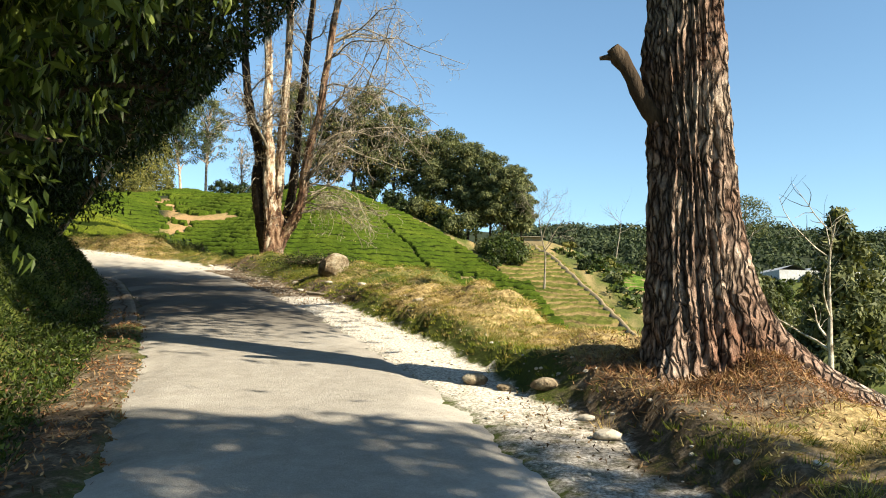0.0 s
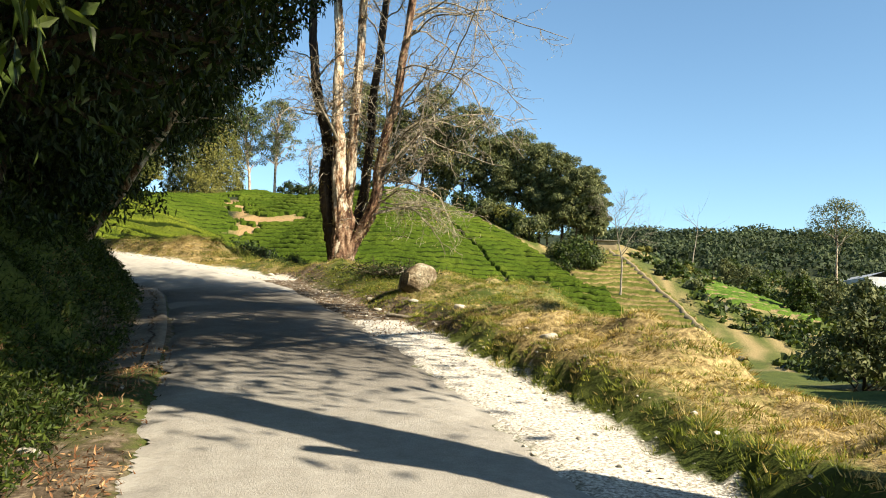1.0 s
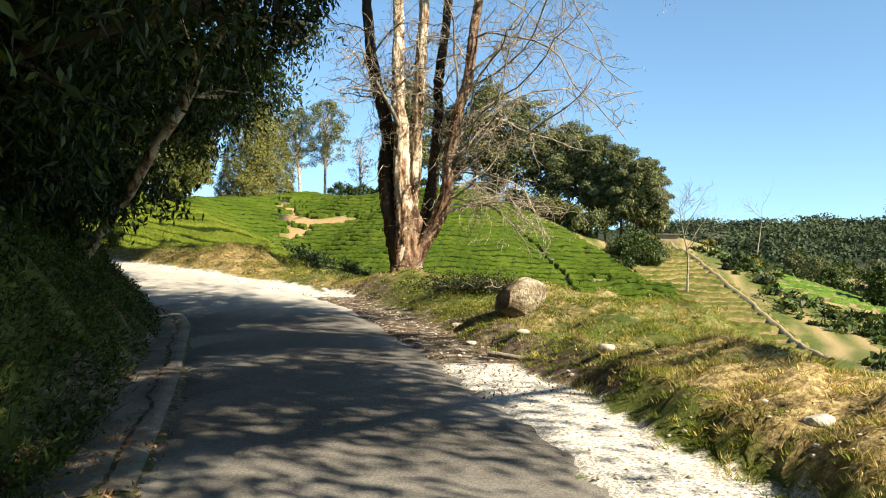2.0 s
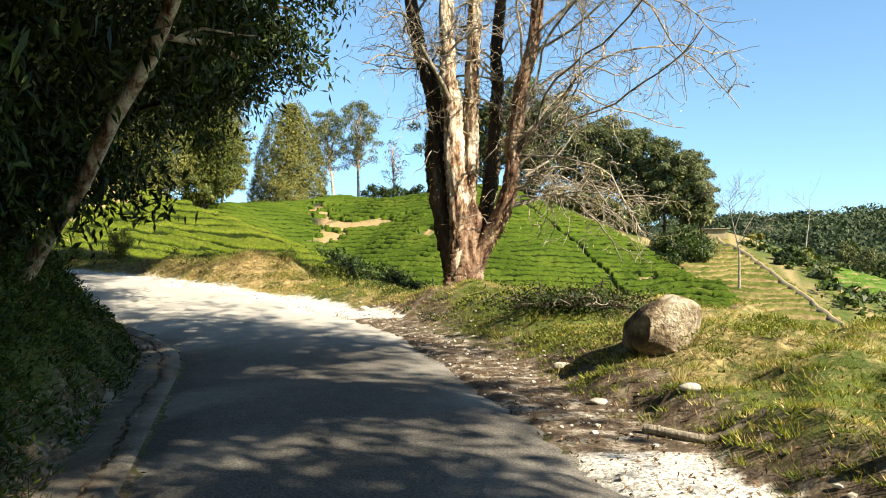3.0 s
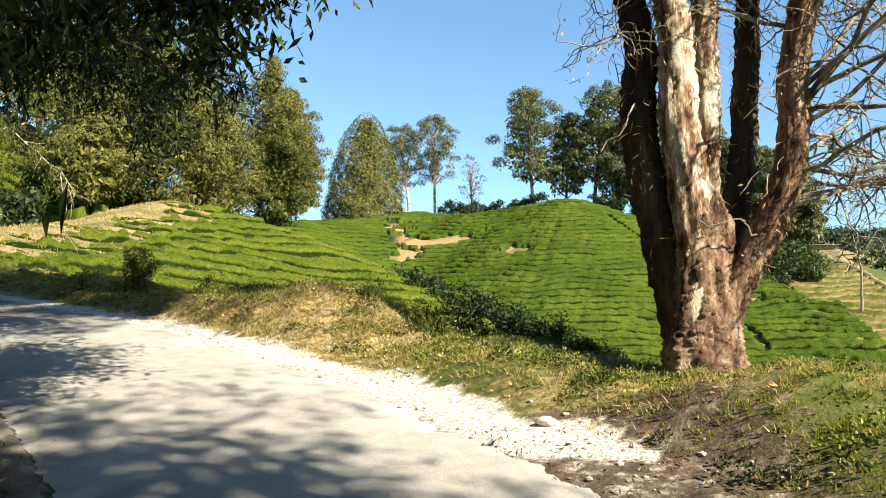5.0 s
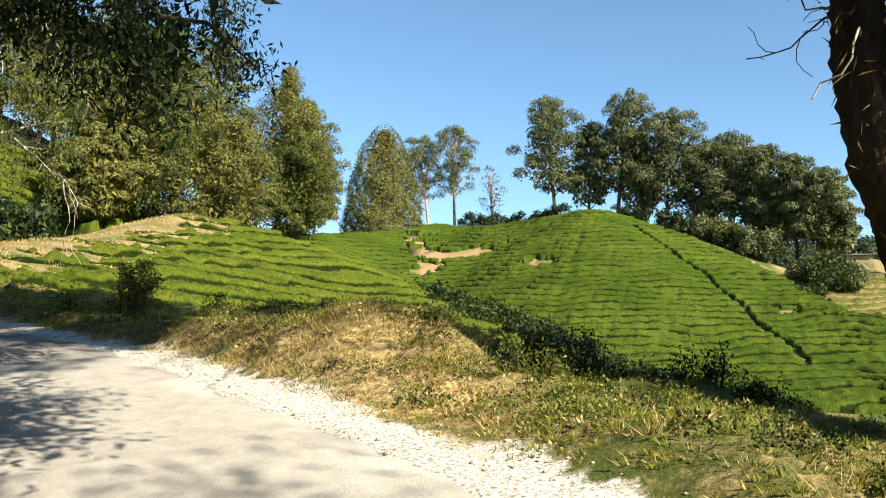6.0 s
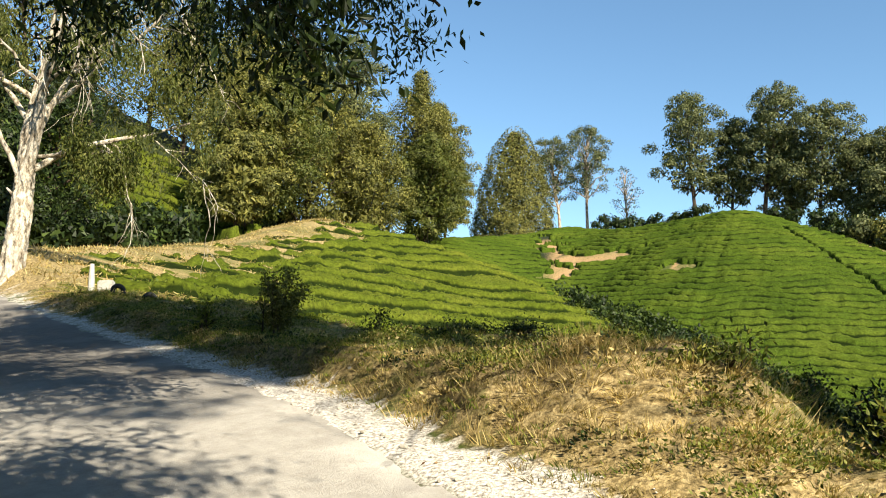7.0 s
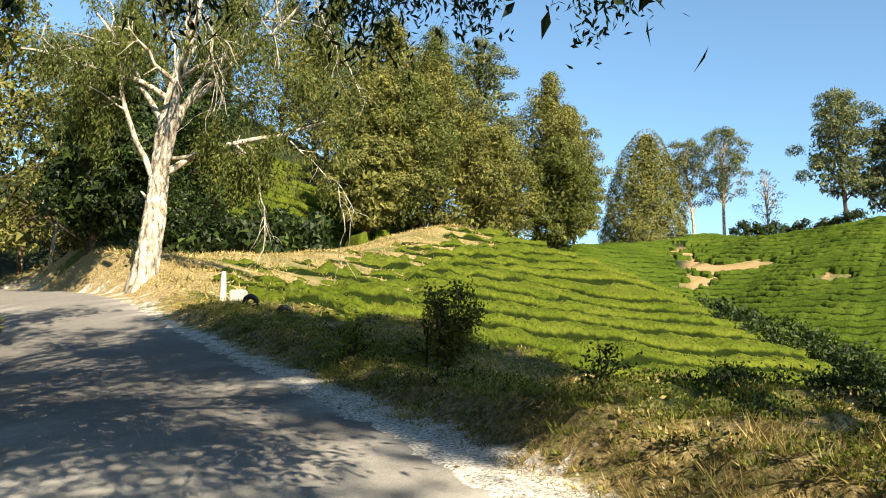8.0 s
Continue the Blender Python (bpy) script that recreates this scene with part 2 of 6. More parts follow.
PAINT = surface("chalky_white_paint", [(0.3, (0.34, 0.325, 0.29)), (0.7, (0.50, 0.485, 0.45))], 4, 0.7, 0.2)
SHEETING = surface("greenhouse_sheeting", [(0.3, (0.36, 0.37, 0.38)), (0.7, (0.52, 0.53, 0.54))], 0.2, 0.45, 0.1)
RUBBER = surface("black_rubber", [(0.3, (0.015, 0.015, 0.015)), (0.7, (0.035, 0.035, 0.035))], 9, 0.7)

# ---- mesh helpers ----


def mesh_of(name, verts, faces, mat, smooth=False):
    """A mesh from arrays; all faces have the same number of corners."""
    verts, faces = np.asarray(verts, dtype=np.float32), np.asarray(faces, dtype=np.int32)
    me = bpy.data.meshes.new(name)
    k = faces.shape[1]
    me.vertices.add(len(verts))
    me.vertices.foreach_set("co", verts.ravel())
    me.loops.add(faces.size)
    me.loops.foreach_set("vertex_index", faces.ravel())
    me.polygons.add(len(faces))
    me.polygons.foreach_set("loop_start", np.arange(0, faces.size, k, dtype=np.int32))
    me.polygons.foreach_set("use_smooth", np.full(len(faces), smooth))
    me.materials.append(mat)
    me.update(calc_edges=True)
    return me


def piece(name, verts, faces, mat, parent=None, label="", smooth=False):
    ob = new(name, mesh_of(name, verts, faces, mat, smooth))
    if parent is not None:
        ob.parent = parent
    if label:
        ob["label"] = label
    return ob


def joined(chunks):
    vs, fs, n = [], [], 0
    for v, f in chunks:
        vs.append(v)
        fs.append(np.asarray(f) + n)
        n += len(v)
    return np.concatenate(vs), np.concatenate(fs)


def tube(pts, radii, segs=8, rough=0.0, rng=None):
    """A tapered tube along pts, with an uneven wall."""
    pts, radii = np.asarray(pts, float), np.asarray(radii, float)
    n = len(pts)
    tan = np.gradient(pts, axis=0)
    tan /= np.linalg.norm(tan, axis=1)[:, None] + 1e-9
    ref = np.array([0.31, 0.93, 0.2])
    u = np.cross(tan, ref)
    u /= np.linalg.norm(u, axis=1)[:, None] + 1e-9
    w = np.cross(tan, u)
    a = np.linspace(0, 2 * np.pi, segs, endpoint=False)
    rr = np.repeat(radii[:, None], segs, 1)
    if rough and rng is not None:
        rr = rr * (1 + rough * rng.normal(size=(1, segs)) * 0.6 + rough * rng.normal(size=(n, segs)) * 0.5)
    v = pts[:, None, :] + rr[:, :, None] * (np.cos(a)[None, :, None] * u[:, None, :] + np.sin(a)[None, :, None] * w[:, None, :])
    i, j = np.meshgrid(np.arange(n - 1), np.arange(segs), indexing="ij")
    j2 = (j + 1) % segs
    f = np.stack([i * segs + j, i * segs + j2, (i + 1) * segs + j2, (i + 1) * segs + j], -1).reshape(-1, 4)
    return v.reshape(-1, 3), f


def unit(v):
    return v / (np.linalg.norm(v, axis=-1, keepdims=True) + 1e-9)


def leaves(rng, at, aim, length, width, spread=0.6):
    """One kite-shaped leaf at every point, aimed along aim with some spread."""
    n = len(at)
    d = unit(np.broadcast_to(np.asarray(aim, float), (n, 3)) + rng.normal(size=(n, 3)) * spread)
    side = unit(np.cross(d, rng.normal(size=(n, 3))))
    nrm = np.cross(d, side)
    ln = (length * rng.uniform(0.6, 1.3, n))[:, None]
    wd = (width * rng.uniform(0.7, 1.25, n))[:, None]
    v = np.stack([at, at + d * ln * 0.42 + side * wd / 2 + nrm * ln * 0.05, at + d * ln, at + d * ln * 0.42 - side * wd / 2 + nrm * ln * 0.05], 1)
    return v.reshape(-1, 3), np.arange(4 * n).reshape(-1, 4)


def blades(rng, at, aim, length, width, spread=0.6):
    """One thin three-cornered blade at every point."""
    n = len(at)
    d = unit(np.broadcast_to(np.asarray(aim, float), (n, 3)) + rng.normal(size=(n, 3)) * spread)
    side = unit(np.cross(d, rng.normal(size=(n, 3)))) * (width * rng.uniform(0.7, 1.3, n))[:, None] / 2
    v = np.stack([at - side, at + side, at + d * (length * rng.uniform(0.5, 1.4, n))[:, None]], 1)
    return v.reshape(-1, 3), np.arange(3 * n).reshape(-1, 3)


def sprays(rng, at, nrm, length, width, spread=0.5):
    """Leaf sprays that lie along the skin of a clump, hanging a little."""
    n = len(at)
    nn = unit(nrm + rng.normal(size=(n, 3)) * spread)
    d = unit(np.cross(nn, rng.normal(size=(n, 3))) - np.array([0, 0, 0.25]))
    side = unit(np.cross(d, nn))
    ln = (length * rng.uniform(0.6, 1.35, n))[:, None]
    wd = (width * rng.uniform(0.7, 1.25, n))[:, None]
    v = np.stack([at, at + d * ln * 0.45 + side * wd / 2, at + d * ln - nn * ln * 0.15, at + d * ln * 0.45 - side * wd / 2], 1)
    return v.reshape(-1, 3), np.arange(4 * n).reshape(-1, 4)


def tufts(rng, at, nrm, length, width, spread=0.3, droop=0.45):
    """Small three-cornered leaf tufts lying on the skin of a clump, tips hanging."""
    n = len(at)
    nn = unit(nrm + rng.normal(size=(n, 3)) * spread)
    d = unit(np.cross(nn, rng.normal(size=(n, 3))) - np.array([0, 0, droop]))
    side = unit(np.cross(d, nn))
    ln = (length * rng.uniform(0.6, 1.4, n))[:, None]
    wd = (width * rng.uniform(0.7, 1.3, n))[:, None]
    v = np.stack([at - side * wd / 2, at + side * wd / 2, at + d * ln], 1)
    return v.reshape(-1, 3), np.arange(3 * n).reshape(-1, 3)


def limb(rng, p, d, length, r0, r1, steps=7, wander=0.12, lift=0.0):
    """A wandering line with a taper; lift bends it up, a negative lift lets it droop."""
    pts, q, d = [np.array(p, float)], np.array(p, float), unit(np.array(d, float))
    for _ in range(steps):
        d = unit(d + rng.normal(size=3) * wander + np.array([0, 0, lift]))
        q = q + d * length / steps
        pts.append(q.copy())
    return np.array(pts), np.linspace(r0, r1, steps + 1)


def branches(rng, pts, rad, levels, count, ratio, angle, lift, chunks, tips, segs=5, start=0.35, wander=0.16):
    """Side branches off a limb, level by level; the thin ends are gathered as tips."""
    n = len(pts)
    total = np.linalg.norm(np.diff(pts, axis=0), axis=1).sum()
    for _ in range(count):
        f = rng.uniform(start, 0.98) * (n - 1)
        i = min(int(f), n - 2)
        p = pts[i] + (f - i) * (pts[i + 1] - pts[i])
        r = rad[i] * 0.6
        ax = unit(pts[i + 1] - pts[i])
        out = rng.normal(size=3)
        out = unit(out - ax * out.dot(ax))
        d = unit(ax * math.cos(angle) + out * math.sin(angle))
        ln = total * ratio * rng.uniform(0.6, 1.3)
        bp, br = limb(rng, p, d, ln, r, max(r * 0.25, 0.004), 5, wander, lift)
        chunks.append(tube(bp, br, segs))
        if levels > 1:
            branches(rng, bp, br, levels - 1, count, ratio, angle, lift, chunks, tips, max(3, segs - 1), 0.25, wander)
        else:
            tips.extend(bp[2:])
    tips.append(pts[-1])


def blob_points(rng, blobs, n, thick=0.3):
    """Points in the outer shells of some ellipsoids (centre, radii): the clumps of a crown."""
    c = np.array([b[0] for b in blobs], float)
    r = np.array([b[1] for b in blobs], float)
    w = (r[:, 0] * r[:, 2]) / (r[:, 0] * r[:, 2]).sum()
    k = rng.choice(len(blobs), n, p=w)
    d = unit(rng.normal(size=(n, 3)))
    q = 1 - thick * rng.random(n) ** 1.3 + 0.16 * rng.normal(size=n)
    return c[k] + d * r[k] * q[:, None], d


def thing(name, label, category, at=(0, 0, 0), group=""):
    ob = new(name)
    ob.empty_display_size = 0.2
    ob.location = at
    return tagged(ob, label, category, group)


def under(parent, name, verts, faces, mat, label="", smooth=False):
    """A part of a thing, given in world places."""
    return piece(name, np.asarray(verts) - np.array(parent.location), faces, mat, parent, label, smooth)


# ---- the lie of the land ----
CENTRE = np.array([(2.5, -30), (1.6, -15), (0.9, -6), (0.25, 0.5), (-0.64, 5.5), (-1.45, 8.4), (-2.15, 10.5), (-3.5, 14), (-4.8, 17),
                   (-6.3, 20.1), (-7.95, 21.95), (-9.85, 23.55), (-13.2, 25.9), (-17.3, 28.3), (-23.4, 31.5), (-30, 35), (-40, 39), (-58, 44)], float)


def spline(p, per=60):
    out = []
    q = np.vstack([2 * p[0] - p[1], p, 2 * p[-1] - p[-2]])
    for i in range(1, len(q) - 2):
        t = np.linspace(0, 1, per, endpoint=False)[:, None]
        a, b, c, d = q[i - 1], q[i], q[i + 1], q[i + 2]
        out.append(0.5 * (2 * b + (c - a) * t + (2 * a - 5 * b + 4 * c - d) * t ** 2 + (3 * b - a - 3 * c + d) * t ** 3))
    return np.vstack(out + [p[-1:]])


LINE = spline(CENTRE, 14)
LINE_T = unit(np.gradient(LINE, axis=0))
LINE_N = np.stack([LINE_T[:, 1], -LINE_T[:, 0]], 1)


def road_height(y):
    ys = [-60, -15, 0, 6.1, 12.5, 15.5, 19.5, 21.4, 23.3, 25.3, 26.6, 29, 32, 36, 60]
    zs = [-8, -2.2, 0.0, 0.93, 1.92, 2.42, 3.0, 3.38, 3.76, 4.2, 4.5, 4.95, 5.7, 6.8, 12]
    return sum(np.interp(y + o, ys, zs) for o in (-1.2, -0.6, 0, 0.6, 1.2)) / 5


def off_road(x, y):
    """Signed distance from the road's middle (right is positive), and the height of the road there."""
    x, y = np.asarray(x, float).ravel(), np.asarray(y, float).ravel()
    best = np.empty(len(x), int)
    for i in range(0, len(x), 20000):
        d2 = (x[i:i + 20000, None] - LINE[None, :, 0]) ** 2 + (y[i:i + 20000, None] - LINE[None, :, 1]) ** 2
        best[i:i + 20000] = d2.argmin(1)
    dx, dy = x - LINE[best, 0], y - LINE[best, 1]
    side = dx * LINE_N[best, 0] + dy * LINE_N[best, 1]
    along = dx * LINE_T[best, 0] + dy * LINE_T[best, 1]
    far = np.where(np.abs(along) < 0.8, np.abs(side), np.hypot(dx, dy))
    return np.where(side >= 0, far, -far), LINE[best, 1] + np.clip(y - LINE[best, 1], -3, 1.6)


def smooth_max(a, b, k):
    h = np.clip(0.5 + 0.5 * (a - b) / k, 0, 1)
    return b + (a - b) * h + k * h * (1 - h)


def ridge(x, y, line, slope, soft=4.0):
    best = np.full(x.shape, -1e3)
    for (ax, ay, az), (bx, by, bz) in zip(line, line[1:]):
        ex, ey = bx - ax, by - ay
        t = np.clip(((x - ax) * ex + (y - ay) * ey) / (ex * ex + ey * ey), 0, 1)
        dist = np.hypot(x - ax - t * ex, y - ay - t * ey)
        z = az + t * (bz - az) - slope * (np.sqrt(dist ** 2 + soft ** 2) - soft)
        best = np.maximum(best, z)
    return best


def waves(x, y, size, seed):
    """A cheap smooth unevenness of about one."""
    r = np.random.default_rng(seed)
    z = np.zeros_like(x)
    for k in range(7):
        a, f, p = r.uniform(0, 6.28), r.uniform(0.6, 1.7) / size, r.uniform(0, 6.28)
        z = z + np.sin((x * math.cos(a) + y * math.sin(a)) * f * 6.28 + p)
    return z / 2.6


def step(a, b, v):
    t = np.clip((v - a) / (b - a), 0, 1)
    return t * t * (3 - 2 * t)


KNOLL = [(-50.3, 83.6, 18.9), (-48.6, 73, 15.3), (-45.9, 63.3, 13.2), (-43, 53.3, 11.3), (-40, 45.4, 9.9), (-36.5, 40, 8.6)]
SPUR = [(-50.3, 83.6, 18.9), (-40.8, 86.1, 15.0), (-35, 84.3, 12.5), (-29.1, 80.1, 9.9), (-24.2, 76.3, 7.4), (-18.9, 70.3, 4.3)]
BACK = [(-60, 100, 16.8), (-58, 124, 24.0), (-49, 156, 30.0)]
HILL = [(-49, 156, 30.0), (-36, 147, 28.4), (-22, 148, 30.4), (-13, 148, 27.9), (1, 131, 18.0), (9, 110, 4.0)]
WOOD = [(-70, 62, 22), (-92, 98, 38), (-130, 120, 55)]
TERRACE = [(14.0, 146, 22), (15, 136, 18), (17.2, 118.7, 12), (19.6, 97.5, 4.8), (19.5, 77.8, 0)]


def land(x, y):
    """Height of the ground at x, y."""
    shape = np.shape(x)
    x, y = np.asarray(x, float).ravel(), np.asarray(y, float).ravel()
    d, ry = off_road(x, y)
    zr = road_height(ry)
    a = np.abs(d)
    lump = waves(x, y, 2.3, 3) * 0.06 + waves(x, y, 0.8, 4) * 0.025
    crest = 0.36 + 0.10 * waves(x, y, 5, 5) - 0.20 * step(22, 24.5, ry)
    crest = crest - 0.10 * step(18.5, 20, ry) * (1 - step(22, 24, ry)) + 0.06 * step(26.8, 28, ry) * (1 - step(31, 34, ry))
    crest = crest + 0.50 * np.exp(-((x + 9.8) ** 2 + (y - 26.7) ** 2) / 1.6)
    crest = crest + 0.10 * step(26.2, 27.5, ry)
    rag = d + 0.25 * step(21.5, 23, ry) + 0.08 * waves(x, y, 1.3, 6) + 0.02 * waves(x, y, 0.45, 7)
    steep = 1 - 0.75 * step(16.8, 18.0, ry) * (1 - step(25.5, 26.8, ry))
    bank = (steep * (0.7 * step(1.95, 2.28, rag) + 0.3 * step(2.2, 3.3, rag)) + (1 - steep) * step(1.75, 2.9, d + 0.3 * step(21.5, 23, ry))) * (crest + lump)
    bank = bank + step(2.2, 2.8, d) * (0.035 * waves(x, y, 0.55, 8) + 0.045 * waves(x, y, 1.1, 13))
    fall_at = 4.4 - 1.25 * (1 - step(15.5, 18, ry)) + 0.8 * step(17, 22, ry) - 1.4 * step(23, 25, ry) + 1.2 * step(28, 32, ry)
    right = zr + bank - 0.5 * np.maximum(0, d - fall_at) ** 1.12
    up = -d - 2.35 + 0.66 * step(11.5, 14.5, ry) + 0.06 * waves(x, y, 0.9, 14)
    left = zr - 0.05 * step(1.3, 1.8, -d) + 1.3 * np.maximum(0, np.minimum(up, 0.6)) + 0.75 * np.maximum(0, np.minimum(up, 3.5) - 0.6) + 0.38 * np.maximum(0, up - 3.5)
    left = left + step(0.2, 1.2, up) * (lump * 2.5)
    left = left * (1 - step(29, 36, ry)) + (zr + 0.12 * np.maximum(0, up)) * step(29, 36, ry)
    near = np.where(d > 0, right, left)
    near = near - 0.07 * (1 - step(1.04, 1.28, a))
    near = near - 0.9 * np.maximum(0, a - 14)
    far_y = np.maximum(0, y - 60)
    valley = -0.8 + 0.03 * y + np.where(far_y < 130, 0.00085 * far_y ** 2, 14.4 + 0.2 * (far_y - 130))
    crestz = 50 + 5 * waves(x, y, 190, 9) + 3 * waves(x, y, 60, 10)
    valley = -smooth_max(-valley, -crestz, 8.0)
    valley = valley + step(60, 140, np.hypot(x - 0, y - 40)) * 0.7 * waves(x, y, 26, 11) + 0.15 * waves(x, y, 6, 12)
    valley = np.where(y < 0, valley + 0.06 * y, valley)
    z = smooth_max(near, valley, 0.5)
    for line, slope, k in ((KNOLL, 0.42, 3.0), (SPUR, 0.44, 1.0), (BACK, 0.58, 2.0), (HILL, 0.50, 4.0), (WOOD, 0.72, 3.0), (TERRACE, 0.36, 3.0)):
        r = ridge(x, y, line, slope)
        sel = r > z - k
        zz = smooth_max(z, r, k)
        z = np.where(sel & (a > 2.2), zz, z)
    return z.reshape(shape)


def height(x, y):
    return float(land(np.array([x]), np.array([y]))[0])


def axis(lo, hi, a, b, s, grow=1.055):
    mid = list(np.arange(a, b, s))
    out, v, h = [], mid[-1], s
    while v < hi:
        h *= grow
        v += h
        out.append(v)
    pre, v, h = [], a, s
    while v > lo:
        h *= grow
        v -= h
        pre.append(v)
    return np.array(pre[::-1] + mid + out)


def grid_faces(nx, ny):
    i, j = np.meshgrid(np.arange(nx - 1), np.arange(ny - 1), indexing="ij")
    return np.stack([i * ny + j, (i + 1) * ny + j, (i + 1) * ny + j + 1, i * ny + j + 1], -1).reshape(-1, 4)


GX, GY = axis(-2600, 2600, -15, 4, 0.13, 1.075), axis(-900, 4200, 4, 33, 0.13, 1.075)
gx, gy = np.meshgrid(GX, GY, indexing="ij")
gz = land(gx, gy)
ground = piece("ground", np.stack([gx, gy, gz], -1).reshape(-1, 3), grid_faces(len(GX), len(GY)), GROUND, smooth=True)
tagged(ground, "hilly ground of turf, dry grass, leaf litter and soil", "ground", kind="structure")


SOIL = [(-48.0, 139, 4.2, 1.9, -1.1, 43), (-44.3, 131.5, 5.4, 2.5, -1.0, 47), (-39.2, 130.6, 5.4, 2.0, 0.05, 49), (-41, 123.5, 2.2, 3.2, 0.2, 51),
        (-25.6, 121.8, 3.0, 1.4, 0.0, 44), (-33.5, 107, 2.8, 2.0, 0.3, 45), (2.2, 114, 1.8, 1.2, 0.2, 46)]


def soil_patch(x, y, cx, cy, a, b, turn, seed):
    c, s = math.cos(turn), math.sin(turn)
    u, v = (x - cx) * c + (y - cy) * s, -(x - cx) * s + (y - cy) * c
    return np.hypot(u / a, v / b) < 1 + 0.45 * waves(x, y, 4.5, seed) + 0.30 * waves(x, y, 1.5, seed + 1)


def masks(x, y):
    d, ry = off_road(x, y)
    patch = waves(x, y, 3.5, 21)
    rag = d + 0.25 * step(21.5, 23, ry) + 0.08 * waves(x, y, 1.3, 6) + 0.02 * waves(x, y, 0.45, 7)
    gravel = step(1.0, 1.3, d) * (1 - step(1.86, 2.02, rag)) * np.where((ry > 16.0) & (ry < 22.0), 0.30, 0.95) * (0.55 + 0.45 * step(6.5, 9.5, ry)) * (1 - 0.30 * step(27, 28.5, ry))
    litter = step(1.0, 1.3, -d) * (1 - step(1.7, 2.2, -d - 0.4 * (1 - step(11, 15, ry)))) * (0.65 + 0.25 * patch)
    litter = np.maximum(litter, step(1.0, 1.3, d) * (1 - step(2.0, 2.7, d)) * ((ry > 14.5) & (ry < 22.8)) * (0.92 + 0.25 * patch))
    litter = np.maximum(litter, step(1.0, 1.3, d) * (1 - step(2.4, 3.2, d)) * (ry < 9.5) * (0.5 + 0.35 * patch))
    litter = np.maximum(litter, (1 - step(0.75, 1.25, np.hypot(x - 2.1, y - 7.4))) * (0.75 + 0.3 * patch))
    dry = step(1.9, 2.5, d + 0.7 * step(21.5, 23, ry)) * (0.70 + 0.30 * patch + 0.15 * (1 - step(13, 16, ry))) * np.where((ry > 16) & (ry < 22.5), 0.50, np.where((ry >= 22.5) & (ry < 27), 0.58 + 0.5 * np.exp(-((x + 9.8) ** 2 + (y - 26.7) ** 2) / 3.0), 1.0))
    dry = np.where(d < 0, 0.15, dry * (1 - 0.55 * step(5.5, 9.0, d)))
    far = np.hypot(x + 5, y - 18)
    dry = np.where(far > 40, 0.25 + 0.25 * waves(x, y, 18, 22), dry)
    dry = np.where(ridge(x, y, TERRACE, 0.36) > -1, 0.42 + 0.3 * patch, dry)
    east = ((x + 55) * 48 + (y - 90) * 22) / 52.8
    bench = step(-16, -10, east) * (1 - step(3, 7, east)) * step(33, 37, y) * (1 - step(84, 92, y))
    bench = bench * (ridge(x, y, KNOLL, 0.42) > ridge(x, y, WOOD, 0.72) - 1.0)
    dry = np.maximum(dry, bench * (0.62 + 0.40 * waves(x, y, 4, 23)))
    soil = np.zeros_like(x)
    for cx, cy, a, b, turn, seed in SOIL:
        soil = np.maximum(soil, soil_patch(x, y, cx, cy, a * 1.25, b * 1.25, turn, seed) * (0.75 + 0.3 * waves(x, y, 2, 24)))
    dry = np.maximum(dry, 1 - step(3.2, 6, np.hypot(x + 50.5, y - 84)))
    # wooded: near-black green, with the dimness under the trees painted in.
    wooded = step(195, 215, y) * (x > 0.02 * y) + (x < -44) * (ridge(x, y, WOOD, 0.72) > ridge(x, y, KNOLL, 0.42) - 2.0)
    return gravel, litter, dry, soil, wooded


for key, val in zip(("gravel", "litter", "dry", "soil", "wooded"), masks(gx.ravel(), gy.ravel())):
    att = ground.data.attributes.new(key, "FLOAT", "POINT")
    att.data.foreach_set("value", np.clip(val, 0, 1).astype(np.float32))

# the road: a worn strip with ragged edges
rs = spline(CENTRE, 60)[130:]
rt = unit(np.gradient(rs, axis=0))
rn = np.stack([rt[:, 1], -rt[:, 0]], 1)
cols = np.linspace(-1, 1, 15)
wob = 0.06 * waves(rs[:, 0], rs[:, 1], 1.6, 31) + 0.035 * waves(rs[:, 0], rs[:, 1], 0.45, 32) + 0.02 * np.random.default_rng(33).normal(size=len(rs))
half = 1.22 + 0.15 * step(-10, -14, rs[:, 0])
px = rs[:, 0][:, None] + rn[:, 0][:, None] * cols * (half + wob)[:, None]
py = rs[:, 1][:, None] + rn[:, 1][:, None] * cols * (half + wob)[:, None]
pz = road_height(py) + 0.02 - 0.048 * np.abs(cols) ** 8
road = piece("road", np.stack([px, py, pz], -1).reshape(-1, 3), grid_faces(len(rs), 15), ASPHALT, smooth=True)
tagged(road, "narrow worn grey asphalt lane climbing a hillside", "road", kind="structure")
# Sunny stretches paler, the shaded one darker, painted in; dusty edges besides.
dust_and_sunlight = 0.42 * (1 - step(9.5, 13.5, py)) + 0.06 + step(19.0, 22.0, py) * (1 - 0.8 * step(25.5, 28, py)) * 0.6 + 0.30 * np.clip(waves(px, py, 2.5, 34), 0, 1) * np.abs(cols) ** 2
road.data.attributes.new("dust_and_sunlight", "FLOAT", "POINT").data.foreach_set("value", np.clip(dust_and_sunlight, 0, 1).ravel().astype(np.float32))

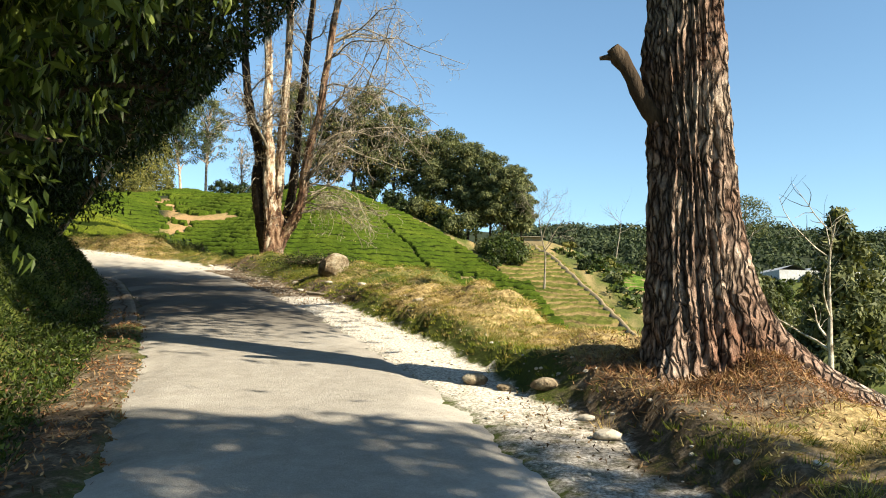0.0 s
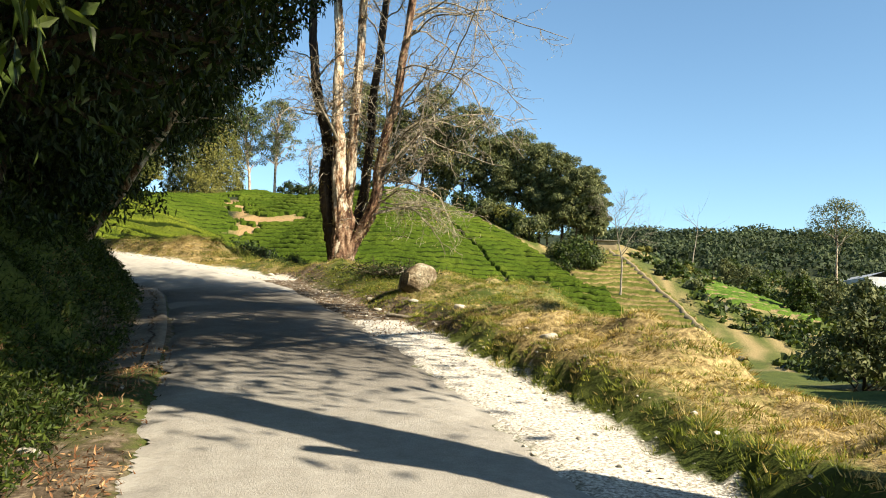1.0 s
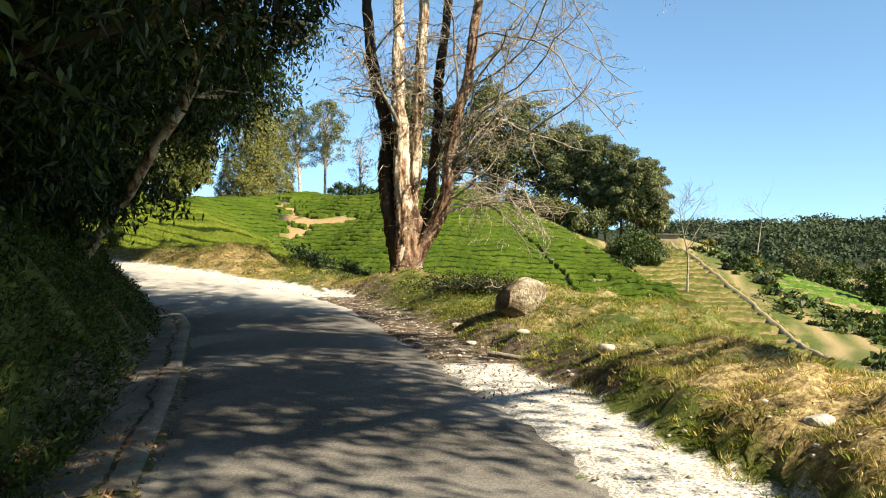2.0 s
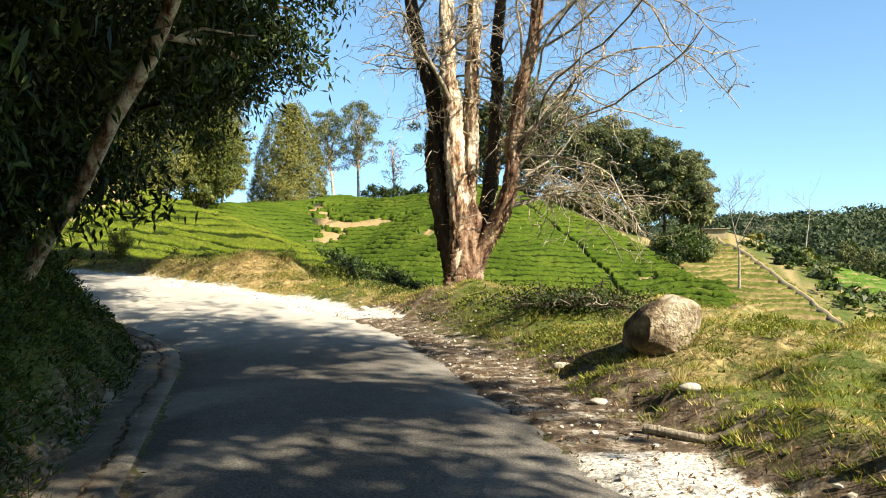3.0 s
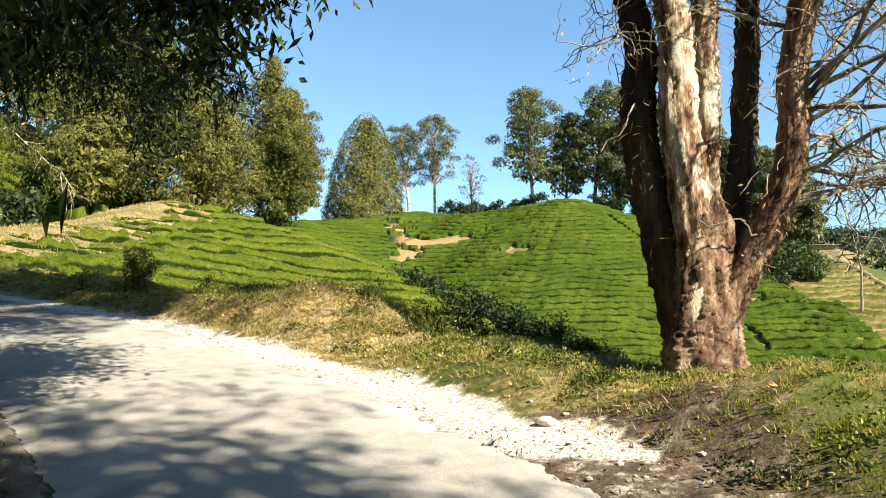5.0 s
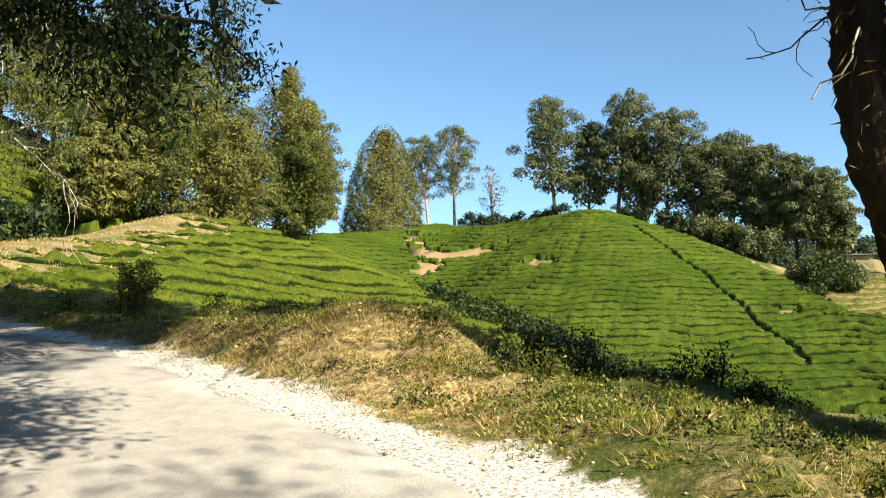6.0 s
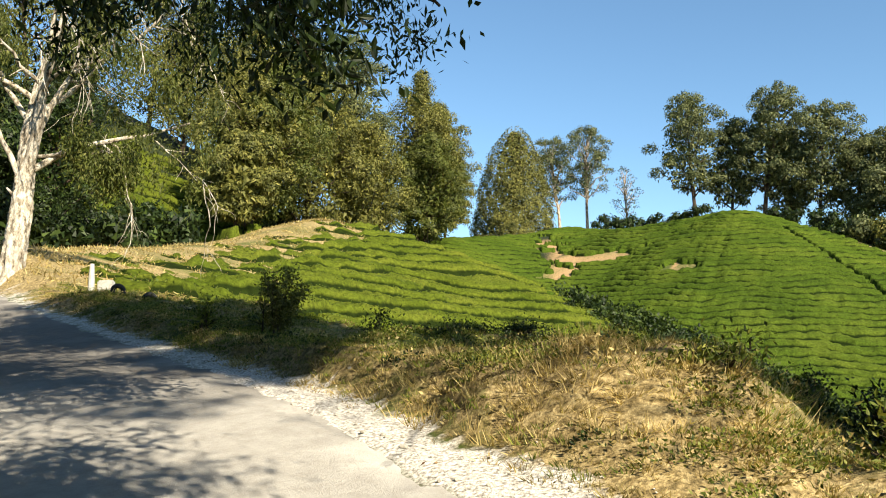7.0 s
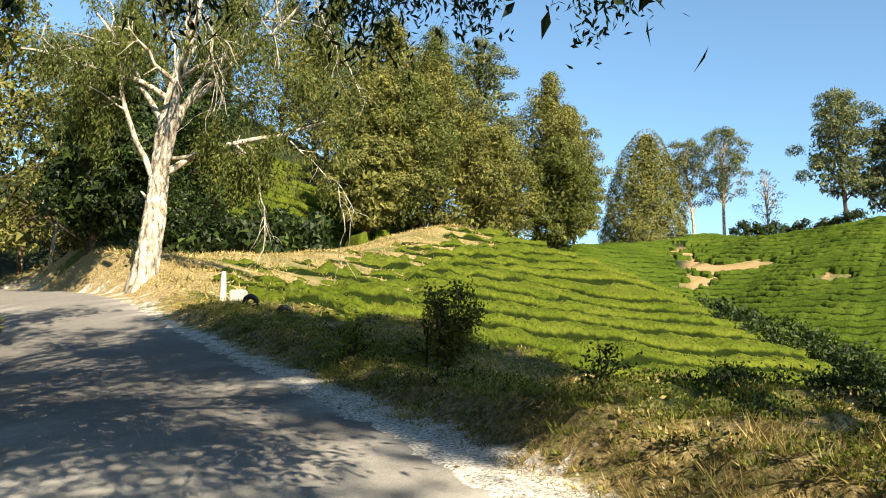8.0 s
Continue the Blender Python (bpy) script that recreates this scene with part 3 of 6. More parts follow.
# an old paved strip on the uphill side, cracked along its middle
gs = rs[(rs[:, 1] > 12.5) & (rs[:, 1] < 27)]
gt = unit(np.gradient(gs, axis=0))
gn = np.stack([gt[:, 1], -gt[:, 0]], 1)
near = -1.24 + 0 * gs[:, 0]
far = -1.72 + 0.04 * waves(gs[:, 0], gs[:, 1], 1.1, 35) + 0.015 * waves(gs[:, 0], gs[:, 1], 0.35, 36)
mid = -1.40 + 0.025 * waves(gs[:, 0], gs[:, 1], 0.9, 37) + 0.01 * waves(gs[:, 0], gs[:, 1], 0.25, 38)
GUTTER = surface("old_paved_strip", [(0.3, (0.13, 0.105, 0.08)), (0.5, (0.21, 0.18, 0.145)), (0.7, (0.31, 0.275, 0.23))], 2.2, 0.95, 0.8, 0.02, 40, 0.4)
for edge_a, edge_b, lift in ((near, mid + 0.010, 0.006), (mid - 0.022, far, 0.009)):
    w = np.linspace(0, 1, 6)
    off = edge_a[:, None] + (edge_b - edge_a)[:, None] * w
    qx, qy = gs[:, 0][:, None] + gn[:, 0][:, None] * off, gs[:, 1][:, None] + gn[:, 1][:, None] * off
    qz = land(qx, qy) + lift + 0.006 * (1 - np.abs(w - 0.5) * 2)
    slab = piece("pavement", np.stack([qx, qy, qz], -1).reshape(-1, 3), grid_faces(len(gs), 6), GUTTER, smooth=True)
    tagged(slab, "cracked strip of old grey paving along the bank", "paving", kind="structure")

# ---- tea gardens ----


def tea_field(label, group, xr, yr, s, inside, dz, tall=0.75, seed=1, shoots=0, gap=0.16, mat=None, name="tea_hedge", category="tea hedge", fade=None, lean=0.30):
    """Clipped tea hedges along the contours; every row is a thing of its own."""
    X, Y = np.arange(xr[0], xr[1], s), np.arange(yr[0], yr[1], s)
    x, y = np.meshgrid(X, Y, indexing="ij")
    z = land(x, y)
    level = (z + 0.24 * waves(x, y, 13, seed) + 0.04 * waves(x, y, 3.5, seed + 1) + 0.018 * waves(x, y, 1.2, seed + 7)) / dz
    fr = level - np.floor(level)
    part_gap = gap * np.clip(1.0 + 0.25 * waves(x, y, 6, seed + 5), 0.55, 1.5)
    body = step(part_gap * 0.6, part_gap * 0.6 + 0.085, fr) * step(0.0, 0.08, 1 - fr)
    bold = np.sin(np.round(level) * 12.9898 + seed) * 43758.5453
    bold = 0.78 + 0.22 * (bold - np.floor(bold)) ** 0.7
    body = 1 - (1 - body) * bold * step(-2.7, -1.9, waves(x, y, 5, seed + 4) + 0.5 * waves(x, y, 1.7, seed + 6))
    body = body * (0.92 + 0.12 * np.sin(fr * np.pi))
    lumps = 0.05 * waves(x, y, 0.9, seed + 2) + 0.07 * waves(x, y, 2.2, seed + 3) + np.random.default_rng(seed).normal(size=x.shape) * 0.02
    m = inside(x, y)
    if fade is not None:
        tall = tall * fade(x, y)
    h = np.where(m, (tall + lean * dz * (0.5 - fr)) * body + lumps * body, -0.25)
    nx, ny = len(X), len(Y)
    f = grid_faces(nx, ny)
    mf = m.ravel()[f].any(1)
    f = f[mf]
    row = np.floor(level).ravel()[f[:, 0]].astype(int)
    V = np.stack([x, y, z + h], -1).reshape(-1, 3)
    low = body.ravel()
    pick = np.flatnonzero((m & (body > 0.8)).ravel())
    rng = np.random.default_rng(seed + 9)
    at = V[rng.choice(pick, min(len(pick) * 2, shoots))] + rng.normal(size=(min(len(pick) * 2, shoots), 3)) * np.array([0.1, 0.1, 0.02]) if shoots else V[:0]
    for r in np.unique(row):
        ff = f[row == r]
        for part_of in pieces_of(ff):
            if len(part_of) < 60:
                continue
            used, inv = np.unique(part_of, return_inverse=True)
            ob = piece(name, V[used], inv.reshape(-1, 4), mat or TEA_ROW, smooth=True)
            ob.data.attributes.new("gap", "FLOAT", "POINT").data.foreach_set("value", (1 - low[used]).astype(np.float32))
            tagged(ob, label, category, group)
    if shoots:
        ob = piece("tea_shoots", *leaves(rng, at, (0, 0, 0.7), 0.10, 0.08, 0.8), TEA)
        tagged(ob, "young tea shoots standing out of the clipped hedges", "tea leaves", kind="stuff")


def pieces_of(f):
    """Splits faces into their connected pieces."""
    ids, inv = np.unique(f, return_inverse=True)
    g = inv.reshape(f.shape)
    lab = np.arange(len(ids))
    while True:
        low = lab[g].min(1)
        nxt = lab.copy()
        np.minimum.at(nxt, g.ravel(), np.repeat(low, 4))
        nxt = nxt[nxt]
        if (nxt == lab).all():
            break
        lab = nxt
    key = lab[g[:, 0]]
    return [f[key == k] for k in np.unique(key)]


def near_line(x, y, pts, w):
    best = np.full(np.shape(x), 1e9)
    for (ax, ay), (bx, by) in zip(pts, pts[1:]):
        t = np.clip(((x - ax) * (bx - ax) + (y - ay) * (by - ay)) / ((bx - ax) ** 2 + (by - ay) ** 2), 0, 1)
        best = np.minimum(best, np.hypot(x - ax - t * (bx - ax), y - ay - t * (by - ay)))
    return best < w


FOLD = [(-46, 140), (-39, 122), (-32, 104), (-25, 85.5), (-10, 82)]


def on_knoll(x, y):
    z = land(x, y)
    a = (z > 3.0) & (y > 34) & (y < 104)
    a &= x > np.interp(y, [34, 38, 45, 49, 55, 62, 71, 85.5, 95, 112], [-25.5, -29.2, -35.6, -37.8, -40.2, -43.2, -46.6, -49.4, -50.6, -44]) + 0.9 * waves(x, y, 7, 41) + 0.8 * waves(x, y, 2.6, 42)
    a &= x < np.interp(y, [38, 60, 72, 80, 92, 112], [-14, -12, -16, -20, -26, -38])
    d, _ = off_road(x, y)
    a &= (d.reshape(x.shape) > 3.9 + 0.5 * waves(x, y, 3, 43))
    return a & ~near_line(x, y, FOLD, 1.4)


def low_by_the_lane(x, y):
    edge = x - np.interp(y, [34, 38, 45, 49, 55, 62, 71, 85.5, 95, 112], [-25.5, -29.2, -35.6, -37.8, -40.2, -43.2, -46.6, -49.4, -50.6, -44])
    patchy = -0.15 + 1.15 * step(0, 8.5, edge + 1.6 * waves(x, y, 2.0, 44) + 1.6 * waves(x, y, 5.0, 48))
    return patchy * (0.35 + 0.65 * step(3.5, 11, off_road(x, y)[0].reshape(x.shape)))


def on_hill(x, y):
    a = (y > 84) & (y < 154) & (x > -58)
    a &= (ridge(x, y, HILL, 0.50) > -2.5) & (land(x, y) > 2.0)
    top = np.interp(x, [-58, -49, -36, -22, -13, 1, 9], [150, 153, 146, 146, 144, 131, 112])
    a &= y < top
    a &= x < np.interp(y, [84, 95, 112, 131, 146], [10, 9, 7, 1, -12]) + 4
    a &= ~((y < 106) & (x < -30))
    a &= ~near_line(x, y, [(-15, 138), (-12.2, 133), (-9.6, 128.6), (-8.3, 125), (-5.6, 121.5), (-4.4, 117), (-1.8, 112.6), (-1.2, 108), (1.6, 103), (2.4, 97)], 0.25 + 0.14 * waves(x, y, 3.5, 64))
    a &= ~near_line(x, y, FOLD[2:], 1.2)
    for patch in SOIL:
        a &= ~soil_patch(x, y, *patch)
    return a


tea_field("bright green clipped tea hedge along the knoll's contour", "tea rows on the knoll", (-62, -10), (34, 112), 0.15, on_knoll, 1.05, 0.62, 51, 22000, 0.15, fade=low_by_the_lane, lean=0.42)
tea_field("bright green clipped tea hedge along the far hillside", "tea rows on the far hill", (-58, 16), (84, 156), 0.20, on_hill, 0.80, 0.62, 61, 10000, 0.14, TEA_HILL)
TERRACE_ROW = row_material("terrace_turf", [(0.3, (0.06, 0.075, 0.014)), (0.5, (0.105, 0.115, 0.026)), (0.7, (0.20, 0.165, 0.06))],
                           [(0.3, (0.10, 0.075, 0.03)), (0.7, (0.24, 0.18, 0.085))], 0.35, 5, 0.08)


def on_terrace(x, y):
    r = ridge(x, y, TERRACE, 0.36)
    return (land(x, y) - r < 1.5) & (r > 0.5) & (x > np.interp(y, [80, 90, 120, 150], [10, 9, 7, 10])) & (y < 146) & (x < np.interp(y, [78, 97, 119, 136], [20.5, 20.6, 18.2, 16]))


tea_field("low grassy terrace with a dry earth face", "terraces on the side valley", (6, 24), (80, 150), 0.26, on_terrace, 0.85, 0.32, 66, 0, 0.22, TERRACE_ROW, "terrace_step", "terrace")

CREST = spline(np.array([(14.3, 143), (15, 136), (17.2, 118.7), (19.6, 97.5), (19.7, 80)], float), 24)
crest_t = unit(np.gradient(CREST, axis=0))
lane_x = CREST[:, 0][:, None] + crest_t[:, 1][:, None] * np.array([-0.36, -0.12, 0.12, 0.36]) + 0.12 * waves(CREST[:, 0], CREST[:, 1], 5, 67)[:, None]
lane_y = CREST[:, 1][:, None] - crest_t[:, 0][:, None] * np.array([-0.36, -0.12, 0.12, 0.36])
path = piece("footpath", np.stack([lane_x, lane_y, land(lane_x, lane_y) + np.array([0.2, 0.5, 0.5, 0.2])], -1).reshape(-1, 3), grid_faces(len(CREST), 4), TRODDEN, smooth=True)
tagged(path, "worn tan footpath along the terrace crest", "footpath", kind="structure")
CROP_ROW = row_material("vegetable_leaves", [(0.3, (0.05, 0.10, 0.016)), (0.7, (0.11, 0.18, 0.03))], [(0.3, (0.10, 0.075, 0.04)), (0.7, (0.22, 0.17, 0.09))], 0.5, 5, 0.1)


def on_crop(x, y):
    return (np.abs(x - 33 - 0.3 * (y - 121)) < 7.5) & (np.abs(y - 120) < 8)


tea_field("low green bed of vegetables in the side valley", "vegetable beds", (20, 46), (108, 132), 0.35, on_crop, 0.62, 0.4, 68, 0, 0.3, CROP_ROW, "vegetable_bed", "vegetable bed")


def on_slope(x, y):
    return (np.hypot((x + 67) / 12, (y - 78) / 15) < 1 + 0.2 * waves(x, y, 6, 47)) & (land(x, y) > 16)


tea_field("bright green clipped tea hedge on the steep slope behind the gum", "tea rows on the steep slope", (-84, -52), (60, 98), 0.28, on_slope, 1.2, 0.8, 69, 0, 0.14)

# ---- trees ----


def far_tree(name, label, x, y, tall, wide, mat, bark_mat, seed, form="round", n=3500, leaf=0.42, group="", trunk_r=None, gaps=0.3, base=None):
    """A tree seen from afar: a tapered trunk with limbs, and a crown of many small leaf sprays in clumps."""
    rng = np.random.default_rng(seed)
    wide = wide * 1.1
    z0 = height(x, y) - 0.3
    t = thing(name, label, "tree", (x, y, z0), group)
    lean = rng.normal(size=2) * 0.03
    r0 = trunk_r or max(0.16, tall * 0.016)
    tp, tr = limb(rng, (x, y, z0), (lean[0], lean[1], 1), tall * 0.93, r0, r0 * 0.15, 10, 0.025)
    chunks = [tube(tp, tr, 8, 0.08, rng)]
    blobs = []
    low = base or {"round": 0.14, "cone": 0.12, "pine": 0.34, "airy": 0.48, "umbrella": 0.72, "tall": 0.15}[form]
    k = {"round": 58, "cone": 190, "pine": 46, "airy": 60, "umbrella": 14, "tall": 66}[form]
    fat = {"round": 0.25, "cone": 0.15, "pine": 0.22, "airy": 0.27, "umbrella": 0.34, "tall": 0.25}[form]

    def env(g):
        return {"round": math.sin(math.pi * min(1, 0.18 + 0.80 * g)) ** 0.7, "cone": math.sqrt(max(0.0, 1 - g ** 2)) * 0.96 + 0.04,
                "pine": math.sin(math.pi * min(1, 0.2 + 0.76 * g)) ** 0.6, "airy": math.sin(math.pi * (0.15 + 0.8 * g)) ** 0.5,
                "umbrella": 1.0 - 0.5 * g, "tall": (1 - g ** 1.9) + 0.07}[form]

    for i in range(k):
        f = low + (1 - low) * ((i + rng.random()) / k) ** 0.85
        g = (f - low) / (1 - low)
        a = i * 2.4 + rng.normal() * 0.4
        size = wide * fat * rng.uniform(0.6, 1.25) * (0.55 + 0.45 * env(g))
        loose = rng.uniform(0.45, 1.15) if form in ("pine", "airy") else rng.uniform(0.94, 1.03) if form == "cone" else rng.uniform(0.66, 1.1)
        rad = max(0.0, wide * env(g) - size * 0.7) * (loose if i % 5 else loose * 0.4)
        c0 = tp[min(int(f * (len(tp) - 1) * 0.98), len(tp) - 1)]
        c = np.array([c0[0] + math.cos(a) * rad, c0[1] + math.sin(a) * rad, min(z0 + tall * f, z0 + tall - size * 0.5)])
        blobs.append((c, np.array([size, size, size * rng.uniform(0.6, 0.9)])))
        if rad > 0.4 and i % 2 == 0:
            st = c0 - np.array([0, 0, rad * 0.35])
            bp = np.linspace(st, c, 5) + rng.normal(size=(5, 3)) * 0.06 * rad
            chunks.append(tube(bp, np.linspace(r0 * 0.35, 0.03, 5), 5))
    under(t, "trunk", *joined(chunks), bark_mat, smooth=True)
    n = int(n * 1.6)
    at, d = blob_points(rng, blobs, n, 0.3)
    if form == "cone":
        gg, aa = 1 - np.sqrt(rng.random(n)), rng.uniform(0, 6.28, n)
        rr = wide * np.sqrt(1 - gg ** 2) ** 1.2 * (0.93 + 0.06 * np.sin(aa * 5 + gg * 19) + 0.05 * np.sin(aa * 11 - gg * 37) + 0.05 * rng.normal(size=n))
        d = unit(np.stack([np.cos(aa), np.sin(aa), 0.25 + gg], -1))
        at = np.stack([x + np.cos(aa) * rr, y + np.sin(aa) * rr, z0 + tall * (low + (1 - low) * gg)], -1)
    keep = (d[:, 2] > -0.55) & (rng.random(n) > gaps * (0.5 + 0.5 * np.sin(at[:, 0] * 2.1 + seed) * np.sin(at[:, 2] * 1.7)))
    at, d = at[keep], d[keep]
    clumps = tufts(rng, at, d * 0.85 + np.array([0, 0, 0.2]), leaf * 0.80, leaf * 0.44)
    m = 0 if form in ("airy", "umbrella") else n // 9
    g = rng.random(m)
    c0 = tp[(np.clip(low + (1 - low) * g, 0, 0.97) * (len(tp) - 1)).astype(int)] if m else np.zeros((0, 3))
    rr = np.array([env(q) for q in g]) * wide * 0.62 * rng.random(m) ** 0.5
    a = rng.uniform(0, 6.28, m)
    core = np.stack([c0[:, 0] + np.cos(a) * rr, c0[:, 1] + np.sin(a) * rr, z0 + tall * (low + (1 - low) * g) * 0.95], -1)
    inner = tufts(rng, core, rng.normal(size=(m, 3)), leaf * 1.5, leaf * 0.9)
    under(t, "crown", *joined([clumps, inner]), mat)
    return t


OLIVE = "olive-green drooping tree in the wood behind the tea knoll"
wood = [(-57.5, 79.5, 17.3, 4.4, "round"), (-63.9, 89.0, 24.3, 6.0, "round"), (-66.5, 99.6, 26.6, 6.6, "tall"), (-62.1, 108.6, 29.6, 5.2, "pine"), (-59.4, 115.9, 25.6, 6.2, "tall"),
        (-58.3, 120.3, 20.3, 4.8, "round"), (-58.6, 125.3, 13.7, 3.4, "round"), (-54.6, 76.0, 9.6, 2.6, "round"), (-59.5, 83.6, 17.9, 5.4, "round"), (-57.8, 101.4, 17.5, 5.2, "round"),
        (-55.4, 112.6, 16.3, 4.8, "round"), (-60.5, 94.5, 22.1, 5.6, "round"), (-72, 96, 19.6, 5.5, "tall"), (-73, 104, 20.6, 6, "round"), (-68, 116, 22.3, 6, "round"),
        (-86.9, 79.2, 22.1, 5.5, "round"), (-86.8, 87.3, 21.3, 5.5, "tall"), (-86.1, 95.6, 19.4, 5.6, "round"), (-81.8, 99.9, 21.3, 5.6, "tall"), (-79.5, 95.0, 17.1, 4.5, "round"),
        (-84, 71.5, 19.1, 5.0, "tall")]
for i, (x, y, h, w, form) in enumerate(wood):
    w = w * 1.12
    dark = form == "pine" or i in (12, 13, 14)
    skin = LEAF_PINE if dark else LEAF_GUM if i in (2, 8, 10, 16, 18, 20) else LEAF_OLIVE
    far_tree("tree", "dark green pine in the wood behind the tea knoll" if dark else OLIVE, x, y, h, w, skin,
             BARK_DARK, 100 + i, form, 19000 if i < 12 else 8000, 0.36, "wood behind the knoll", gaps=0.42, base=0.2 if i < 12 else None)
far_tree("tree", "small conical shrub-like tree at the wood's edge", -52.6, 103.0, 3.2, 1.0, LEAF_OLIVE, BARK_DARK, 130, "cone", 900, 0.3)
far_tree("tree", "dense cone-shaped cypress on the saddle", -60.4, 157, 25.0, 6.6, LEAF_OLIVE, BARK_DARK, 131, "cone", 17000, 0.50, gaps=0.0)
far_tree("tree", "tall thin tree with an airy twin crown on the ridge", -53.6, 163.5, 22.5, 4.6, LEAF_PINE, BARK_PALE, 132, "airy", 8500, 0.42, gaps=0.35)
far_tree("tree", "tall thin tree with an airy rounded crown on the ridge", -48.6, 164, 23.5, 4.4, LEAF_PINE, BARK_PALE, 133, "airy", 8000, 0.42, gaps=0.35)
far_tree("tree", "slight see-through young tree on the ridge", -42, 165, 17.5, 2.6, LEAF_PINE, BARK_PALE, 134, "airy", 900, 0.36, gaps=0.6)
PINE = "tall dark pine with a ragged crown on the hilltop"
for i, (x, y, h, w) in enumerate([(-28.0, 152.5, 23.9, 5.2), (-18.6, 154.0, 23.9, 5.0), (-10.8, 153.4, 21.5, 5.0), (-1.5, 150.3, 19.6, 5.2), (3.3, 148.0, 18.2, 4.2),
                                  (7.0, 144.2, 16.4, 4.0), (9.2, 140.0, 14.2, 3.4), (-23.6, 156.5, 20.5, 4.4), (-14.5, 157, 19.5, 4.2), (-6, 155, 18.1, 4.4),
                                  (5, 152, 14.0, 4), (11, 146, 13.5, 3.6), (12.2, 140.5, 9.5, 2.6)]):
    far_tree("tree", PINE, x, y, h, w * 1.2, LEAF_PINE, BARK_DARK, 160 + i, "pine", 9500, 0.46, "pines on the hilltop", gaps=0.25)

# the wood and slope behind the white gum
for i, (x, y, h, w, form, mat) in enumerate([(-46.2, 40.5, 17, 4.2, "tall", LEAF_OLIVE), (-46.5, 47.5, 12.5, 3.2, "tall", LEAF_DARK), (-53.0, 49.0, 14.5, 4.4, "round", LEAF_OLIVE),
                                             (-46.3, 51.0, 12.5, 3.4, "tall", LEAF_DARK), 
                                             (-38.5, 41.0, 7.5, 2.4, "round", LEAF_DARK), (-50, 36, 15, 4.5, "tall", LEAF_GUM), (-60, 42, 18, 5, "tall", LEAF_DARK), (-36, 30, 12, 4, "tall", LEAF_DARK)]):
    far_tree("tree", "leafy tree on the slope beside the lane's bend", x, y, h, w, mat, BARK_DARK, 200 + i, form, 15000, 0.24, "trees by the bend", gaps=0.25)

# right valley
far_tree("tree", "flat-crowned umbrella tree rising out of the valley", 45.0, 126.0, 18.0, 5.0, LEAF_PINE, BARK_PALE, 230, "umbrella", 2600, 0.4, gaps=0.4)
for i, (x, y, h, w) in enumerate([(19.6, 55.0, 6.8, 3.0), (19.6, 41.8, 9.0, 2.4), (16.6, 36.5, 5.5, 2.4), (26.8, 65.9, 4.6, 2.6), (24.5, 56.0, 4.2, 2.6), (21.5, 48, 5, 2.6), (29, 60, 5, 3.0)]):
    far_tree("tree", "dark bushy tree on the valley side", x, y, h, w, LEAF_PINE, BARK_DARK, 240 + i, "tall", 4500, 0.36, "trees on the valley side", gaps=0.2)


def bare_tree(label, x, y, tall, seed, mat, spread=0.5, count=6, levels=3, r0=0.16, start=0.4):
    rng = np.random.default_rng(seed)
    z0 = height(x, y) - 0.2
    t = thing("bare_tree", label, "tree", (x, y, z0))
    tp, tr = limb(rng, (x, y, z0), (0.03, 0, 1), tall * 0.9, r0, 0.03, 9, 0.05)
    under(t, "trunk", *tube(tp, tr, 7, 0.1, rng), mat, smooth=True)
    for _ in range(count + 2):
        twigs, tips = [], []
        branches(rng, tp, tr, 1, 1, 0.42, spread + 0.35, 0.06, twigs, tips, 4, start)
        v = twigs[0][0].reshape(6, 4, 3)
        lp, lr = v.mean(1), np.linspace(0.05, 0.015, 6)
        branches(rng, lp, lr, max(1, levels - 1), count, 0.42, spread + 0.35, 0.06, twigs, tips, 3, 0.2)
        under(t, "branch", *joined([q if q[1].shape[1] == 4 else q for q in twigs]), mat)
    return t


bare_tree("leafless grey tree with a fine fan of twigs on the terraces", 12.5, 109.4, 12.0, 301, TWIG, 0.5, 8, 3, 0.16)
bare_tree("thin leafless pole of a tree on the far terrace", 37.5, 188, 16, 302, TWIG, 0.5, 4, 2, 0.25, 0.7)
bare_tree("bleached leafless tree with crooked limbs below the road", 14.5, 33.0, 7.5, 303, BARK_WHITE, 0.6, 5, 2, 0.13, 0.25)

bare_tree("dead rust-coloured tree with broken limbs beside the bend", -47.7, 43.5, 8.0, 304, BARK_RUST, 0.6, 4, 2, 0.15, 0.3)
bare_tree("thin pale dead stem beside the bend", -44.8, 43.2, 4.0, 305, BARK_WHITE, 0.6, 3, 2, 0.09, 0.4)

# far wooded ridge
rng = np.random.default_rng(400)
fx, fy = rng.uniform(0, 330, 9000), 208 + 230 * rng.random(9000) ** 0.8
ok = (fx > 0.06 * fy) & (fx < 0.72 * fy)
fx, fy = fx[ok], fy[ok]
tallness = np.clip(3.0 + 1.2 * waves(fx, fy, 45, 402) + 1.2 * rng.normal(size=len(fx)), 1.0, 7)
c = np.stack([fx, fy, land(fx, fy) + tallness * 0.4], -1)
sz = np.stack([tallness * 0.8, tallness * 0.8, tallness * 0.45], -1)
dd = unit(rng.normal(size=(len(c) * 28, 3)))
dd[:, 2] = np.abs(dd[:, 2])
pts = np.repeat(c, 28, 0) + dd * np.repeat(sz, 28, 0)
woods = piece("far_woods", *tufts(rng, pts, dd, 1.05, 0.8, 0.4), LEAF_WOODS)
tagged(woods, "dark green woods on the distant ridge", "woods", kind="stuff")
rng = np.random.default_rng(410)
